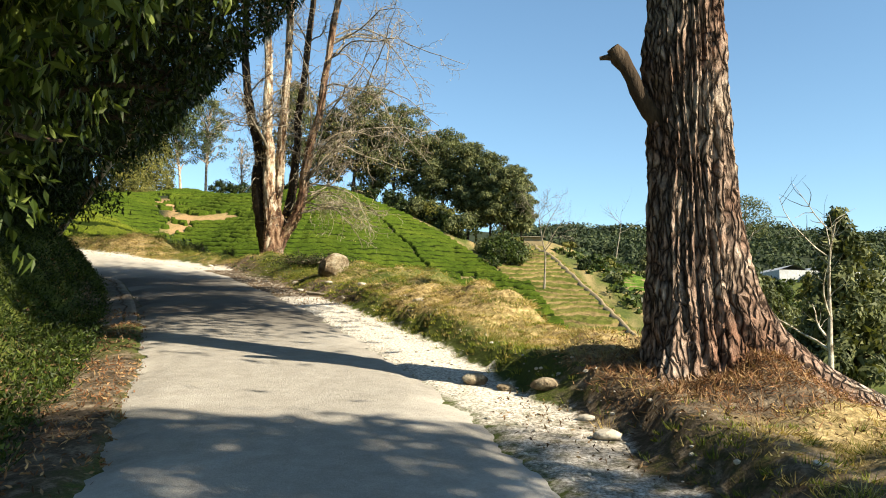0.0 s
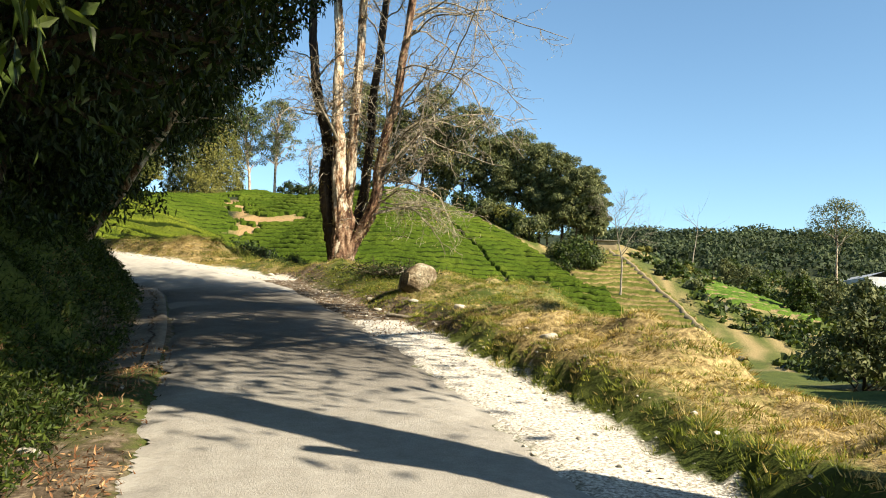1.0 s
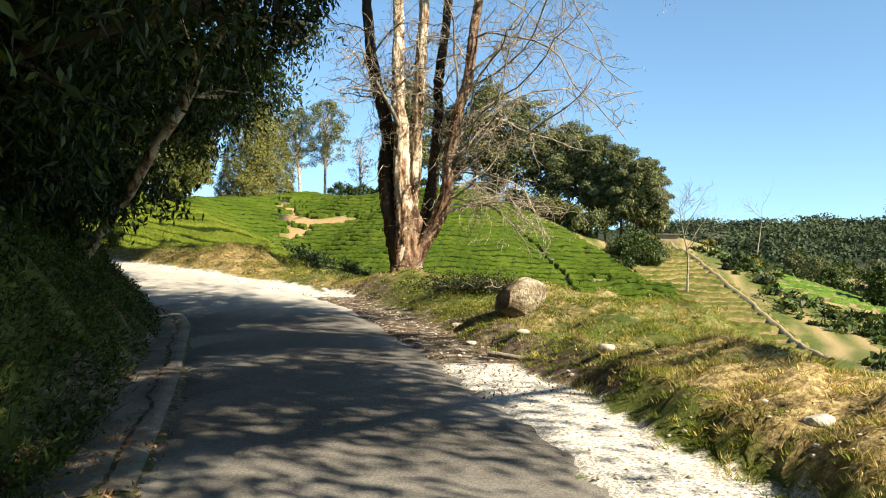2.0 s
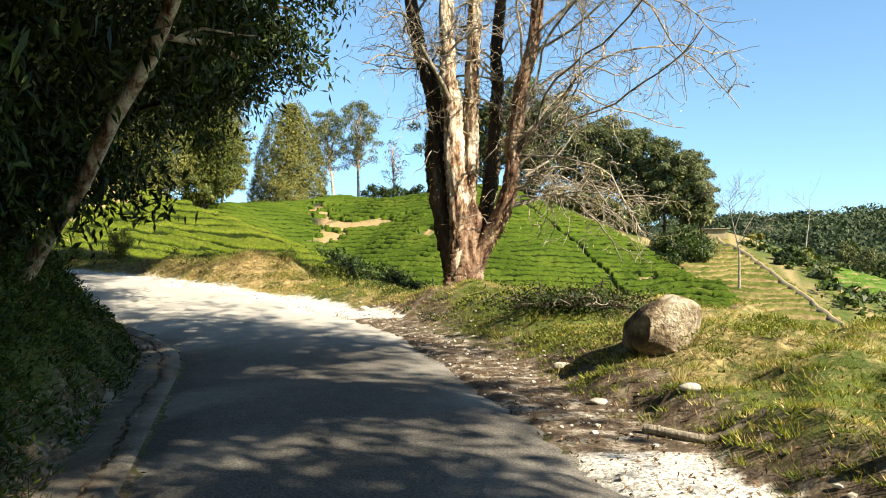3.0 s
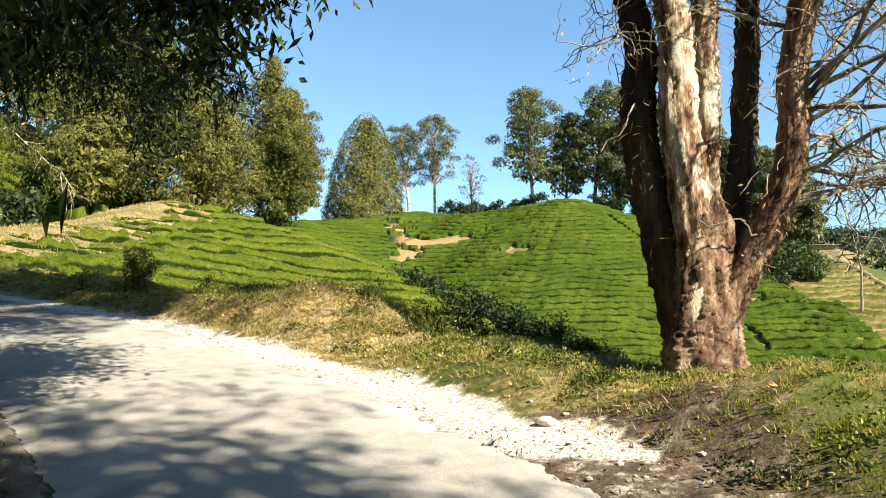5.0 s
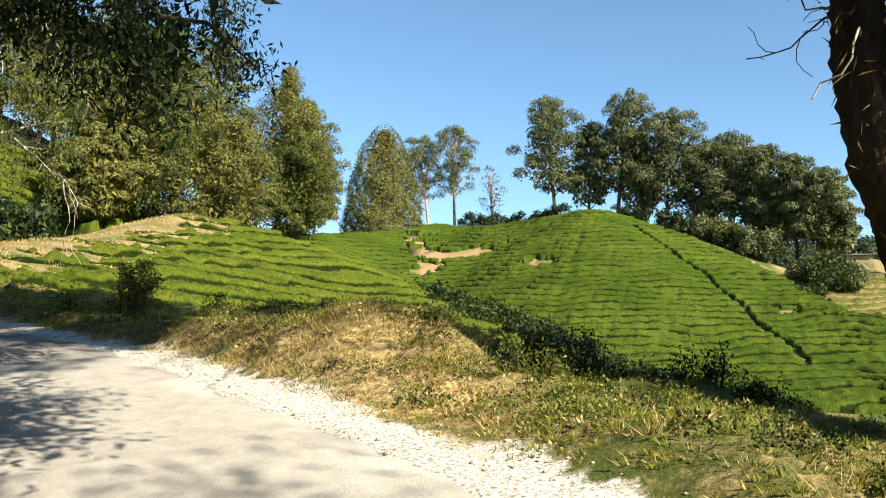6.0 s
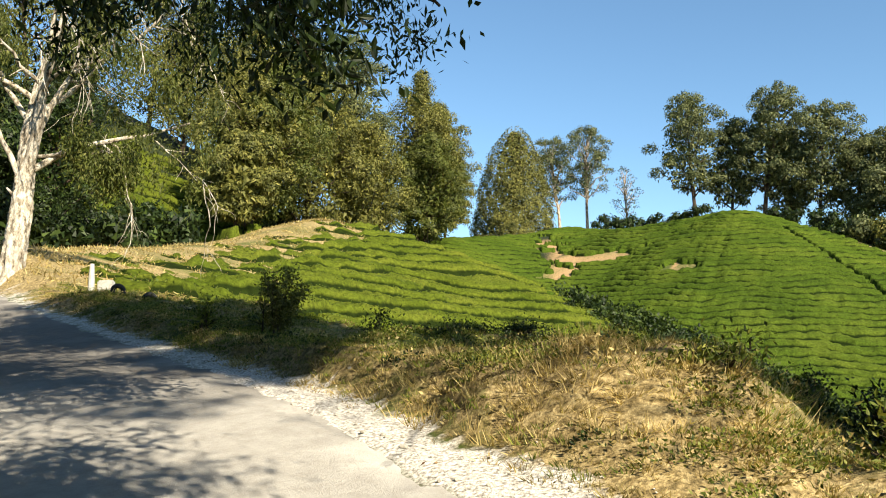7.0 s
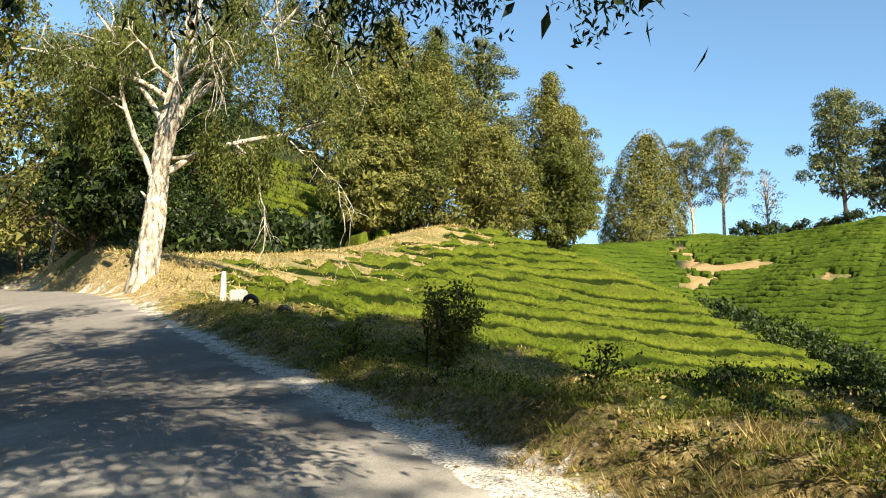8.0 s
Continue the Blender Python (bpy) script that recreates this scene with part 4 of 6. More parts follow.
for i in range(34):
    x, y = rng.uniform(26, 95), rng.uniform(105, 205)
    if x < 20 + 0.12 * y or (55 < x < 110 and y > 165) or near_line(np.array([x]), np.array([y]), [(24, 96), (60, 120)], 9)[0]:
        continue
    far_tree("tree", "bushy green tree in the side valley", x, y, rng.uniform(3.5, 8), rng.uniform(2, 3.6), (LEAF_PINE, LEAF_OLIVE, LEAF_SHRUB)[i % 3], BARK_DARK, 420 + i,
             ("round", "tall", "round")[i % 3], 2600, 0.42, "trees in the side valley", gaps=0.2)

# low scrub that covers the side valley's floor
rng = np.random.default_rng(450)
fx, fy = rng.uniform(18, 130, 5200), rng.uniform(66, 210, 5200)
ok = (fx > np.interp(fy, [60, 97, 119, 136, 210], [22, 22, 20, 18, 14])) & (fx < 0.75 * fy + 10) & (waves(fx, fy, 17, 451) > -0.35) & ~on_crop(fx, fy)
fx, fy = fx[ok], fy[ok]
tallness = np.clip(0.9 + 0.5 * waves(fx, fy, 9, 452) + 0.4 * rng.normal(size=len(fx)), 0.35, 2.4)
dd = unit(rng.normal(size=(len(fx) * 16, 3)))
dd[:, 2] = np.abs(dd[:, 2])
pts = np.repeat(np.stack([fx, fy, land(fx, fy)], -1), 16, 0) + dd * np.repeat(np.stack([tallness * 0.9, tallness * 0.9, tallness], -1), 16, 0)
scrub = piece("valley_scrub", *tufts(rng, pts, dd, 0.75, 0.5, 0.5), LEAF_SHRUB)
tagged(scrub, "green scrub covering the floor of the side valley", "scrub", kind="stuff")

# ---- the trunk beside the lane ----


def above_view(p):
    """Keeps crown points above the top edge of the camera's opening view."""
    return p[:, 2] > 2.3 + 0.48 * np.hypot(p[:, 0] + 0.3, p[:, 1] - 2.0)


def big_trunk():
    rng = np.random.default_rng(500)
    x0, y0 = 1.90, 7.75
    z0 = height(x0, y0) - 0.55
    t = thing("roadside_tree", "massive old tree with deeply furrowed reddish bark and flared roots", "tree", (x0, y0, z0))
    nz, ns = 300, 200
    H = 13.0
    zz = np.linspace(0, 1, nz) ** 1.25 * H
    a = np.linspace(0, 2 * np.pi, ns, endpoint=False)
    A, Z = np.meshgrid(a, zz)
    r = 0.268 + 0.14 * np.exp(-Z / 1.2) + 0.20 * np.exp(-Z / 0.40) - 0.010 * Z
    root = np.maximum(0, np.cos(A * 3 + 0.6)) ** 2 * 0.55 * np.exp(-Z / 0.30) + np.maximum(0, np.cos(A - 5.75)) ** 7 * 1.7 * np.exp(-Z / 0.42)
    r = r + root
    # bark plates: ridges between wandering upright furrows
    turn = A + 0.05 * np.sin(Z * 1.1) + 0.03 * np.sin(Z * 2.7 + A)
    w1 = np.sin(turn * 19 + 1.5 * np.sin(Z * 1.9 + A * 2) + 1.1 * np.sin(Z * 4.1 + A * 5))
    w2 = np.sin(turn * 41 + 1.8 * np.sin(Z * 3.1 + A * 3) + 1.4 * np.sin(Z * 6.7 + A * 4))
    cut = np.sin(Z * 8.5 + 4 * np.sin(A * 7) + 3.0 * np.sin(A * 13 + Z * 2))
    r = r + 0.024 * np.tanh(2.0 * w1 + 0.8) + 0.011 * np.tanh(2 * w2 + 0.5) + 0.008 * np.tanh(2.5 * cut) * (w1 > -0.3) + 0.006 * rng.normal(size=r.shape)
    r = r + 0.03 * np.sin(A * 2 + Z * 0.9) + 0.07 * np.exp(-((Z - 2.9) / 0.35) ** 2) * np.maximum(0, np.cos(A - 3.6))
    cx = x0 - 0.012 * Z - 0.0005 * Z ** 2
    V = np.stack([cx + r * np.cos(A), y0 + 0.01 * Z + r * np.sin(A), z0 + Z], -1)
    f = np.array([(i * ns + j, i * ns + (j + 1) % ns, (i + 1) * ns + (j + 1) % ns, (i + 1) * ns + j) for i in range(nz - 1) for j in range(ns)])
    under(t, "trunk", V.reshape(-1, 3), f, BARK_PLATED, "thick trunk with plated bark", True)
    sp, sr = limb(rng, (x0 - 0.22, y0 - 0.02, z0 + 2.40), (-0.62, 0.12, 0.70), 0.78, 0.075, 0.05, 8, 0.10)
    sr[-2] = 0.075
    stub = [tube(sp, sr, 12, 0.12, rng)]
    kp, kr = limb(rng, sp[-2], (-1, 0, 0.05), 0.16, 0.04, 0.015, 3, 0.05)
    stub.append(tube(kp, kr, 7))
    # Dark bark here puts the stub's silhouetted look into its colour.
    under(t, "branch_stub", *joined(stub), BARK_DARK, "broken dark branch stub", True)
    tips = []
    for k in range(17):
        a0 = 0.9 + k * 1.9
        p = np.array([x0 - 0.08, y0 + 0.1, z0 + 4.9 + 0.40 * k])
        chunks = []
        lp, lr = limb(rng, p, (math.cos(a0), math.sin(a0) + 0.35, 0.38), 6.6 - 0.16 * k, 0.15, 0.03, 8, 0.12, 0.02)
        chunks.append(tube(lp, lr, 6))
        branches(rng, lp, lr, 2, 5, 0.36, 0.8, 0.0, chunks, tips, 4)
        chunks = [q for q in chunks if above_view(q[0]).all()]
        if chunks:
            under(t, "limb", *joined(chunks), BARK_RED, smooth=True)
    # Unseen long limbs, aimed up the sun's direction to shade the lane.
    for k, q in enumerate(((4.3, 9.4, 8.6), (5.4, 8.8, 10.0), (2.8, 12.9, 9.3), (1.2, 12.4, 9.8), (1.6, 15.3, 10.0), (2.7, 14.2, 11.0), (3.2, 11.4, 10.0), (0.2, 14.6, 10.3), (0.6, 13.0, 10.4), (-0.6, 13.4, 9.6), (0.0, 16.0, 11.0), (-0.8, 15.2, 10.6), (5.0, 11.4, 10.4), (6.2, 11.2, 10.6), (3.6, 15.8, 10.8), (2.3, 16.4, 11.0), (1.3, 17.0, 11.2), (4.6, 14.8, 10.6), (3.0, 15.2, 11.5), (0.7, 16.4, 11.5), (5.4, 13.6, 10.8))):
        q = np.array(q)
        p = np.array([x0 - 0.1, y0 + 0.1, q[2] - 2.2])
        lp = np.linspace(p, q, 12) + np.sin(np.linspace(0, np.pi, 12))[:, None] * np.array([0, 0, 0.7]) + rng.normal(size=(12, 3)) * 0.07
        lr = np.linspace(0.13, 0.03, 12)
        chunks = [tube(lp, lr, 6)]
        branches(rng, lp, lr, 2, 5, 0.22, 0.8, 0.0, chunks, tips, 4, 0.5)
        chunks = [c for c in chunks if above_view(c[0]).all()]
        if chunks:
            under(t, "limb", *joined(chunks), BARK_RED, smooth=True)
    tips = np.array(tips)
    at = np.repeat(tips, 12, 0) + rng.normal(size=(len(tips) * 12, 3)) * 0.24
    more = np.array([x0 + 0.7, y0 + 2.4, z0 + 6.3]) + rng.normal(size=(5200, 3)) * np.array([1.5, 2.2, 0.9])
    at = np.concatenate([at, more])
    # Leaves thinned along the shadow line so the lane keeps sunlit gaps.
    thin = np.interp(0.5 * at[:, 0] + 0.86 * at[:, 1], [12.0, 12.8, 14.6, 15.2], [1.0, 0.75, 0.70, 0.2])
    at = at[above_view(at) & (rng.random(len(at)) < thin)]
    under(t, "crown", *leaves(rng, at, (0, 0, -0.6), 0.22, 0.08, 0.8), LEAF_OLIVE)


big_trunk()


def rough_stem(rng, pts, radii, rings, segs, rough):
    """A stem with lengthwise flutes and flaking, uneven bark."""
    pts, radii = np.asarray(pts, float), np.asarray(radii, float)
    s = np.linspace(0, len(pts) - 1, rings)
    k = np.arange(len(pts))
    P = np.stack([np.interp(s, k, pts[:, c]) for c in range(3)], -1)
    for _ in range(6):
        P[1:-1] = (P[:-2] + 2 * P[1:-1] + P[2:]) / 4
    R = np.interp(s, k, radii)
    v, f = tube(P, R, segs)
    v = v.reshape(rings, segs, 3)
    a = np.linspace(0, 2 * np.pi, segs, endpoint=False)[None, :]
    z = np.linspace(0, rings / 9.0, rings)[:, None]
    ph = rng.uniform(0, 6, 6)
    g = 0.8 * np.sin(3 * a + ph[0] + 0.5 * np.sin(z * 0.6)) + 0.6 * np.tanh(2 * np.sin(9 * a + ph[1] + 1.3 * np.sin(z * 1.7 + ph[2]))) + 0.5 * np.tanh(2 * np.sin(z * 3 + 3 * np.sin(4 * a + ph[3])))
    g = g + 0.5 * rng.normal(size=(rings, segs))
    c = P[:, None, :]
    v = c + (v - c) * (1 + rough * g)[:, :, None]
    return v.reshape(-1, 3), f


def forked_tree():
    """The half-bare old tree with several stems."""
    rng = np.random.default_rng(510)
    x0, y0 = -5.17, 25.0
    z0 = height(x0, y0) - 0.15
    t = thing("forked_tree", "old half-bare tree with several pale and rusty stems in the verge", "tree", (x0, y0, z0))
    # The first stem's shade is put into its colour by the dark bark.
    stems = [([(-0.12, 0.0, 0.3), (-0.30, 0.0, 1.3), (-0.50, 0.0, 2.3), (-0.47, 0.05, 3.2), (-0.56, 0.05, 3.9), (-0.86, 0.1, 4.8), (-1.1, 0.2, 6.2), (-1.2, 0.3, 8.5)], 0.18, BARK_DARK, "dark shaded stem"),
             ([(-0.02, -0.12, 0.3), (-0.06, -0.16, 1.7), (-0.14, -0.18, 3.2), (-0.26, -0.2, 4.2), (-0.3, -0.2, 6.0), (-0.5, -0.3, 9.0)], 0.185, BARK_PALE, "pale flaking stem"),
             ([(0.02, 0.06, 0.3), (0.08, 0.08, 1.7), (0.14, 0.10, 3.2), (0.18, 0.10, 4.2), (0.2, 0.1, 6.0), (0.3, 0.0, 9.2)], 0.15, BARK_PALE, "pale flaking stem"),
             ([(0.05, 0.0, 0.3), (0.24, 0.0, 0.95), (0.54, -0.02, 1.35), (0.80, -0.05, 1.80), (0.87, -0.05, 2.5), (0.93, -0.05, 3.25), (1.06, -0.1, 3.9), (1.26, -0.1, 4.6), (1.36, -0.1, 5.6), (1.6, -0.1, 7.6)], 0.155, BARK_RUST, "rusty brown stem"),
             ([(0.10, 0.15, 0.4), (0.30, 0.3, 1.5), (0.48, 0.35, 2.6), (0.53, 0.35, 3.5), (0.56, 0.4, 4.8), (0.8, 0.5, 8.0)], 0.13, BARK_DARK, "dark brown stem")]
    bp = np.array([(x0, y0, z0 - 0.1), (x0, y0, z0 + 0.2), (x0 + 0.01, y0, z0 + 0.6), (x0 + 0.02, y0, z0 + 1.1), (x0 + 0.04, y0, z0 + 1.6), (x0 + 0.05, y0, z0 + 2.0)])
    under(t, "trunk", *rough_stem(rng, bp, [0.50, 0.37, 0.31, 0.31, 0.25, 0.08], 110, 72, 0.075), BARK_RUST, "stout rusty trunk with flaking bark", True)
    tips, tops, ways = [], [], []
    for way, r, mat, lab in stems:
        way = np.array(way) + np.array([x0, y0, z0])
        s = np.linspace(0, len(way) - 1, 17)
        sp = np.stack([np.interp(s, np.arange(len(way)), way[:, c]) for c in range(3)], -1) + rng.normal(size=(17, 3)) * 0.02
        sr = np.linspace(r * 1.08, 0.085, 17)
        rise = np.arange(1, 6)[:, None] * np.array([0.10 * np.sign(sp[-1, 0] - x0), 0.03, 0.8]) + rng.normal(size=(5, 3)) * 0.05
        under(t, "stem", *rough_stem(rng, np.concatenate([sp, sp[-1] + rise]), np.concatenate([sr, np.linspace(0.078, 0.03, 5)]), 200, 30, 0.13), mat, lab, True)
        ways.append((sp, sr))
        tops.append(sp[-1] + rise[1])

    def sprig(p, aim, length, r, sag):
        """A crooked bare branch with side twigs and short spurs."""
        lp, lr = limb(rng, p, aim, length, r, 0.008, 14, 0.19, sag)
        lp = lp[above_lane(lp)] if above_lane(lp).sum() > 4 else lp[:5]
        lr = lr[:len(lp)]
        twigs = [tube(lp, lr, 5)]
        for _ in range(int(5 + 2.9 * length)):
            k = int(rng.integers(2, len(lp) - 1)) if len(lp) > 4 else 2
            d = unit(unit(lp[k] - lp[k - 1]) * 0.5 + rng.normal(size=3) * 0.75 + np.array([0.1, 0, -0.15]))
            bp2, br2 = limb(rng, lp[k], d, rng.uniform(0.35, 1.2), max(0.008, lr[k] * 0.45), 0.004, 7, 0.36, sag * 1.2)
            twigs.append(tube(bp2, br2, 4))
            for _ in range(5):
                m = int(rng.integers(1, len(bp2)))
                cp, cr = limb(rng, bp2[m], rng.normal(size=3) + np.array([0, 0, -0.1]), rng.uniform(0.12, 0.45), 0.0048, 0.0030, 4, 0.45, -0.02)
                twigs.append(tube(cp, cr, 3))
                tips.extend(cp[2:])
        return twigs

    def above_lane(p):
        return p[:, 2] > z0 + 0.7

    right, left = ways[3], ways[0]
    for k in range(27):
        f = rng.uniform(7.0, 15.5) if k % 3 else rng.uniform(4.5, 7.5)
        i = int(f)
        p = right[0][i] + (f - i) * (right[0][i + 1] - right[0][i])
        a0 = rng.uniform(-0.9, 0.75)
        ln = rng.uniform(3.4, 5.6) if k % 3 else rng.uniform(2.0, 3.4)
        under(t, "branch", *joined(sprig(p, (math.cos(a0), math.sin(a0), rng.uniform(0.25, 0.8)), ln, 0.027, -0.045)), TWIG, "crooked bare grey branch")
    for k in range(15):
        way = ways[(0, 0, 1, 2, 4)[k % 5]]
        i = int(rng.integers(6, 15))
        a0 = rng.uniform(2.0, 4.4) if k % 5 < 2 else rng.uniform(0, 6.28)
        under(t, "branch", *joined(sprig(way[0][i], (math.cos(a0), math.sin(a0), rng.uniform(0.0, 0.6)), rng.uniform(0.7, 1.5), 0.022, -0.02)), TWIG, "short bare pale branch")
    for k in range(22):
        way = ways[k % 5]
        i = int(rng.integers(9, 16))
        a0 = rng.uniform(0, 6.28)
        under(t, "branch", *joined(sprig(way[0][i], (math.cos(a0), math.sin(a0), rng.uniform(0.2, 1.0)), rng.uniform(1.2, 2.8), 0.026, -0.02)), TWIG, "crooked bare grey branch")
    fk, fr = limb(rng, ways[1][0][7], (-0.25, -0.6, 1.0), 1.3, 0.05, 0.03, 8, 0.12)
    under(t, "branch", *tube(fk, fr, 8, 0.08, rng), TWIG, "bleached forked branch", True)
    tips = np.array(tips)
    pick = tips[rng.random(len(tips)) < 0.16]
    at = np.repeat(pick, 2, 0) + rng.normal(size=(len(pick) * 2, 3)) * 0.07
    under(t, "dry_leaves", *leaves(rng, at, (0, 0, -0.6), 0.05, 0.020, 0.8), STRAW, "sparse withered leaves")
    shaggy = []
    for sp, sr in ways:
        k = rng.integers(2, 12, 420)
        shaggy.append(sp[k] + (sp[k + 1] - sp[k]) * rng.random((420, 1)) + unit(rng.normal(size=(420, 3))) * (sr[k] * 1.02)[:, None])
    hang = np.concatenate(shaggy)
    hang = hang[hang[:, 2] > z0 + 0.8]
    under(t, "hanging_moss", *leaves(rng, hang, (0, 0, -1.0), 0.13, 0.014, 0.7), STRAW, "straw-coloured strands caught on the stems")
    low_twigs = []
    for k in range(24):
        i = int(rng.integers(3, 8))
        lp, lr = limb(rng, ways[k % 5][0][i], rng.normal(size=3) + np.array([0.2, -0.3, 0.2]), rng.uniform(0.4, 1.0), 0.012, 0.005, 7, 0.4, 0.0)
        low_twigs.append(tube(lp, lr, 4))
    under(t, "twigs", *joined(low_twigs), TWIG, "tangle of thin dead twigs between the stems")
    # Leafy limbs and crown above the view, added to shade lane and verge.
    blobs = [(q + rng.normal(size=3) * np.array([1.2, 1.2, 0.5]) + np.array([0, 0, 1.0]), np.array([1.3, 1.3, 0.9])) for q in tops for _ in range(3)]
    for q in ((-2.3, 21.7, 14.4), (-0.7, 20.8, 14.3), (-4.9, 23.2, 14.8), (-3.8, 22.4, 14.5), (-6.0, 24.0, 15.2), (-1.5, 21.2, 14.2), (-3.0, 22.1, 15.0), (-5.5, 23.4, 14.6), (-4.4, 23.4, 15.4), (-2.0, 22.6, 15.0), (-7.2, 24.2, 15.6)):
        q = np.array(q)
        st = tops[int(rng.integers(0, 3))]
        lp = np.linspace(st - np.array([0, 0, 0.5]), q, 10) + rng.normal(size=(10, 3)) * 0.06
        twigs = [tube(lp, np.linspace(0.06, 0.02, 10), 6)]
        branches(rng, lp, np.linspace(0.05, 0.02, 10), 1, 6, 0.3, 0.8, 0.0, twigs, [], 4, 0.3, 0.2)
        under(t, "branch", *joined(twigs), TWIG, "leafy upper branch")
        for _ in range(5):
            blobs.append((q + rng.normal(size=3) * np.array([0.8, 0.7, 0.4]) + np.array([0, 0, 0.5]), np.array([0.7, 0.7, 0.5])))
    at, dd = blob_points(rng, blobs, 25000, 0.8)
    # Drops leaves that would show in the camera's opening view.
    at = at[(at[:, 2] > z0 + 8.2) & (at[:, 2] > 1.75 + 0.49 * np.hypot(at[:, 0], at[:, 1] - 1.3))]
    under(t, "crown", *leaves(rng, at, (0, 0, -0.6), 0.24, 0.10, 0.8), LEAF_OLIVE)


forked_tree()


def white_gum():
    rng = np.random.default_rng(520)
    x0, y0 = -30.2, 37.5
    z0 = height(x0, y0) - 0.2
    t = thing("white_gum", "white-barked gum tree with a forked trunk beside the lane", "tree", (x0, y0, z0))
    tp, tr = limb(rng, (x0, y0, z0), (0.05, 0.02, 1), 8.5, 0.36, 0.12, 14, 0.035)
    tr[0] = 0.48
    under(t, "trunk", *rough_stem(rng, tp, tr, 120, 36, 0.09), BARK_WHITE, "thick white trunk", True)
    tips = []
    for hgt, d, ln, r in ((1.9, (-0.38, -0.22, 1.0), 1.7, 0.15), (2.6, (-0.9, -0.5, 0.7), 0.7, 0.08), (2.9, (-0.28, -0.15, 1.2), 6.5, 0.15), (3.1, (-0.5, -0.3, 1.2), 5, 0.10), (3.3, (0.14, 0.06, 1.3), 7.5, 0.19),
                          (3.5, (0.75, 0.5, 0.85), 5.2, 0.12), (4.5, (0.6, 0.4, 1.1), 6, 0.11), (5.0, (-0.6, -0.1, 1), 5, 0.10), (5.6, (0.3, 0.1, 1.2), 5, 0.10),
                          (6.4, (-0.2, 0.2, 1), 4, 0.08), (4.0, (0.9, 0.6, 0.3), 2.6, 0.06), (5.4, (0.9, 0.6, 0.7), 6.5, 0.08), (5.8, (-0.9, -0.5, 0.8), 5, 0.09)):
        p = np.array([np.interp(hgt, tp[:, 2] - z0, tp[:, k]) for k in range(3)])
        lp, lr = limb(rng, p, d, ln, r, 0.03, 10, 0.10, 0.0 if d[2] > 0.6 else -0.03)
        chunks = [tube(lp, lr, 8, 0.05, rng)]
        if hgt > 3:
            branches(rng, lp, lr, 2, 5, 0.36, 0.8, -0.08, chunks, tips, 4, 0.35, 0.2)
        under(t, "limb", *joined(chunks), BARK_WHITE, "pale forked limb", True)
    tips = np.array(tips)
    pick = tips[rng.random(len(tips)) < 0.16]
    blobs = [(q + np.array([0, 0, -0.25]), np.array([0.42, 0.42, 0.55]) * rng.uniform(0.6, 1.35)) for q in pick]
    for cx, cy, cz in ((1.2, 0.8, 4.4), (2.4, 1.6, 5.0), (-1.5, -0.8, 5.2), (4.0, 2.6, 6.2), (3.2, 2.2, 6.8), (-0.8, -0.5, 7.6), (1.5, 0.6, 7.8), (-2.2, -1.2, 6.6)):
        for _ in range(5):
            blobs.append((np.array([x0 + cx, y0 + cy, z0 + cz]) + rng.normal(size=3) * np.array([0.6, 0.6, 0.7]), np.array([0.45, 0.45, 0.7]) * rng.uniform(0.7, 1.3)))
    at, dd = blob_points(rng, blobs, 34000, 0.8)
    v, f = leaves(rng, at, (0, 0, -1), 0.15, 0.05, 0.55)
    under(t, "crown", v, f, LEAF_GUM)
    right = tips[(tips[:, 0] - x0 > 2.0) & (tips[:, 2] < z0 + 9.5)]
    for k in range(min(16, len(right))):
        lp, lr = limb(rng, right[(k * 37) % len(right)], (0.4, 0.2, -0.6), rng.uniform(1.2, 2.8), 0.022, 0.008, 10, 0.2, -0.22)
        twigs = [tube(lp, lr, 5)]
        branches(rng, lp, lr, 1, 5, 0.35, 0.7, -0.2, twigs, [], 4, 0.2, 0.2)
        under(t, "hanging_twig", *joined(twigs), BARK_WHITE, "bleached bare hanging twig")
    few = tips[rng.random(len(tips)) < 0.25]
    for k in range(3):
        drop = few[k::3]
        at = np.repeat(drop, 14, 0) + rng.normal(size=(len(drop) * 14, 3)) * 0.07
        at[:, 2] -= np.tile(np.linspace(0, 1.1, 14), len(drop))
        under(t, "hanging_spray", *leaves(rng, at, (0, 0, -1), 0.17, 0.035, 0.5), LEAF_GUM, "drooping spray of narrow leaves")


white_gum()

# ---- the dark trees over the lane's uphill bank ----


def clear_of_lane(p):
    """Whether a leaf point keeps the free space over the lane."""
    d, ry = off_road(p[:, 0], p[:, 1])
    up = p[:, 2] - road_height(ry)
    need = np.where(d < -2.0, 0.2, 1.5 + 1.15 * (d + 2.0))
    need = np.where((ry > 22) & (d > -3.2), np.maximum(need, 2.9 + 0.25 * (d + 3.2)), need)
    return (up > need) & (d < 1.3) & (p[:, 2] > land(p[:, 0], p[:, 1]) + 0.1)


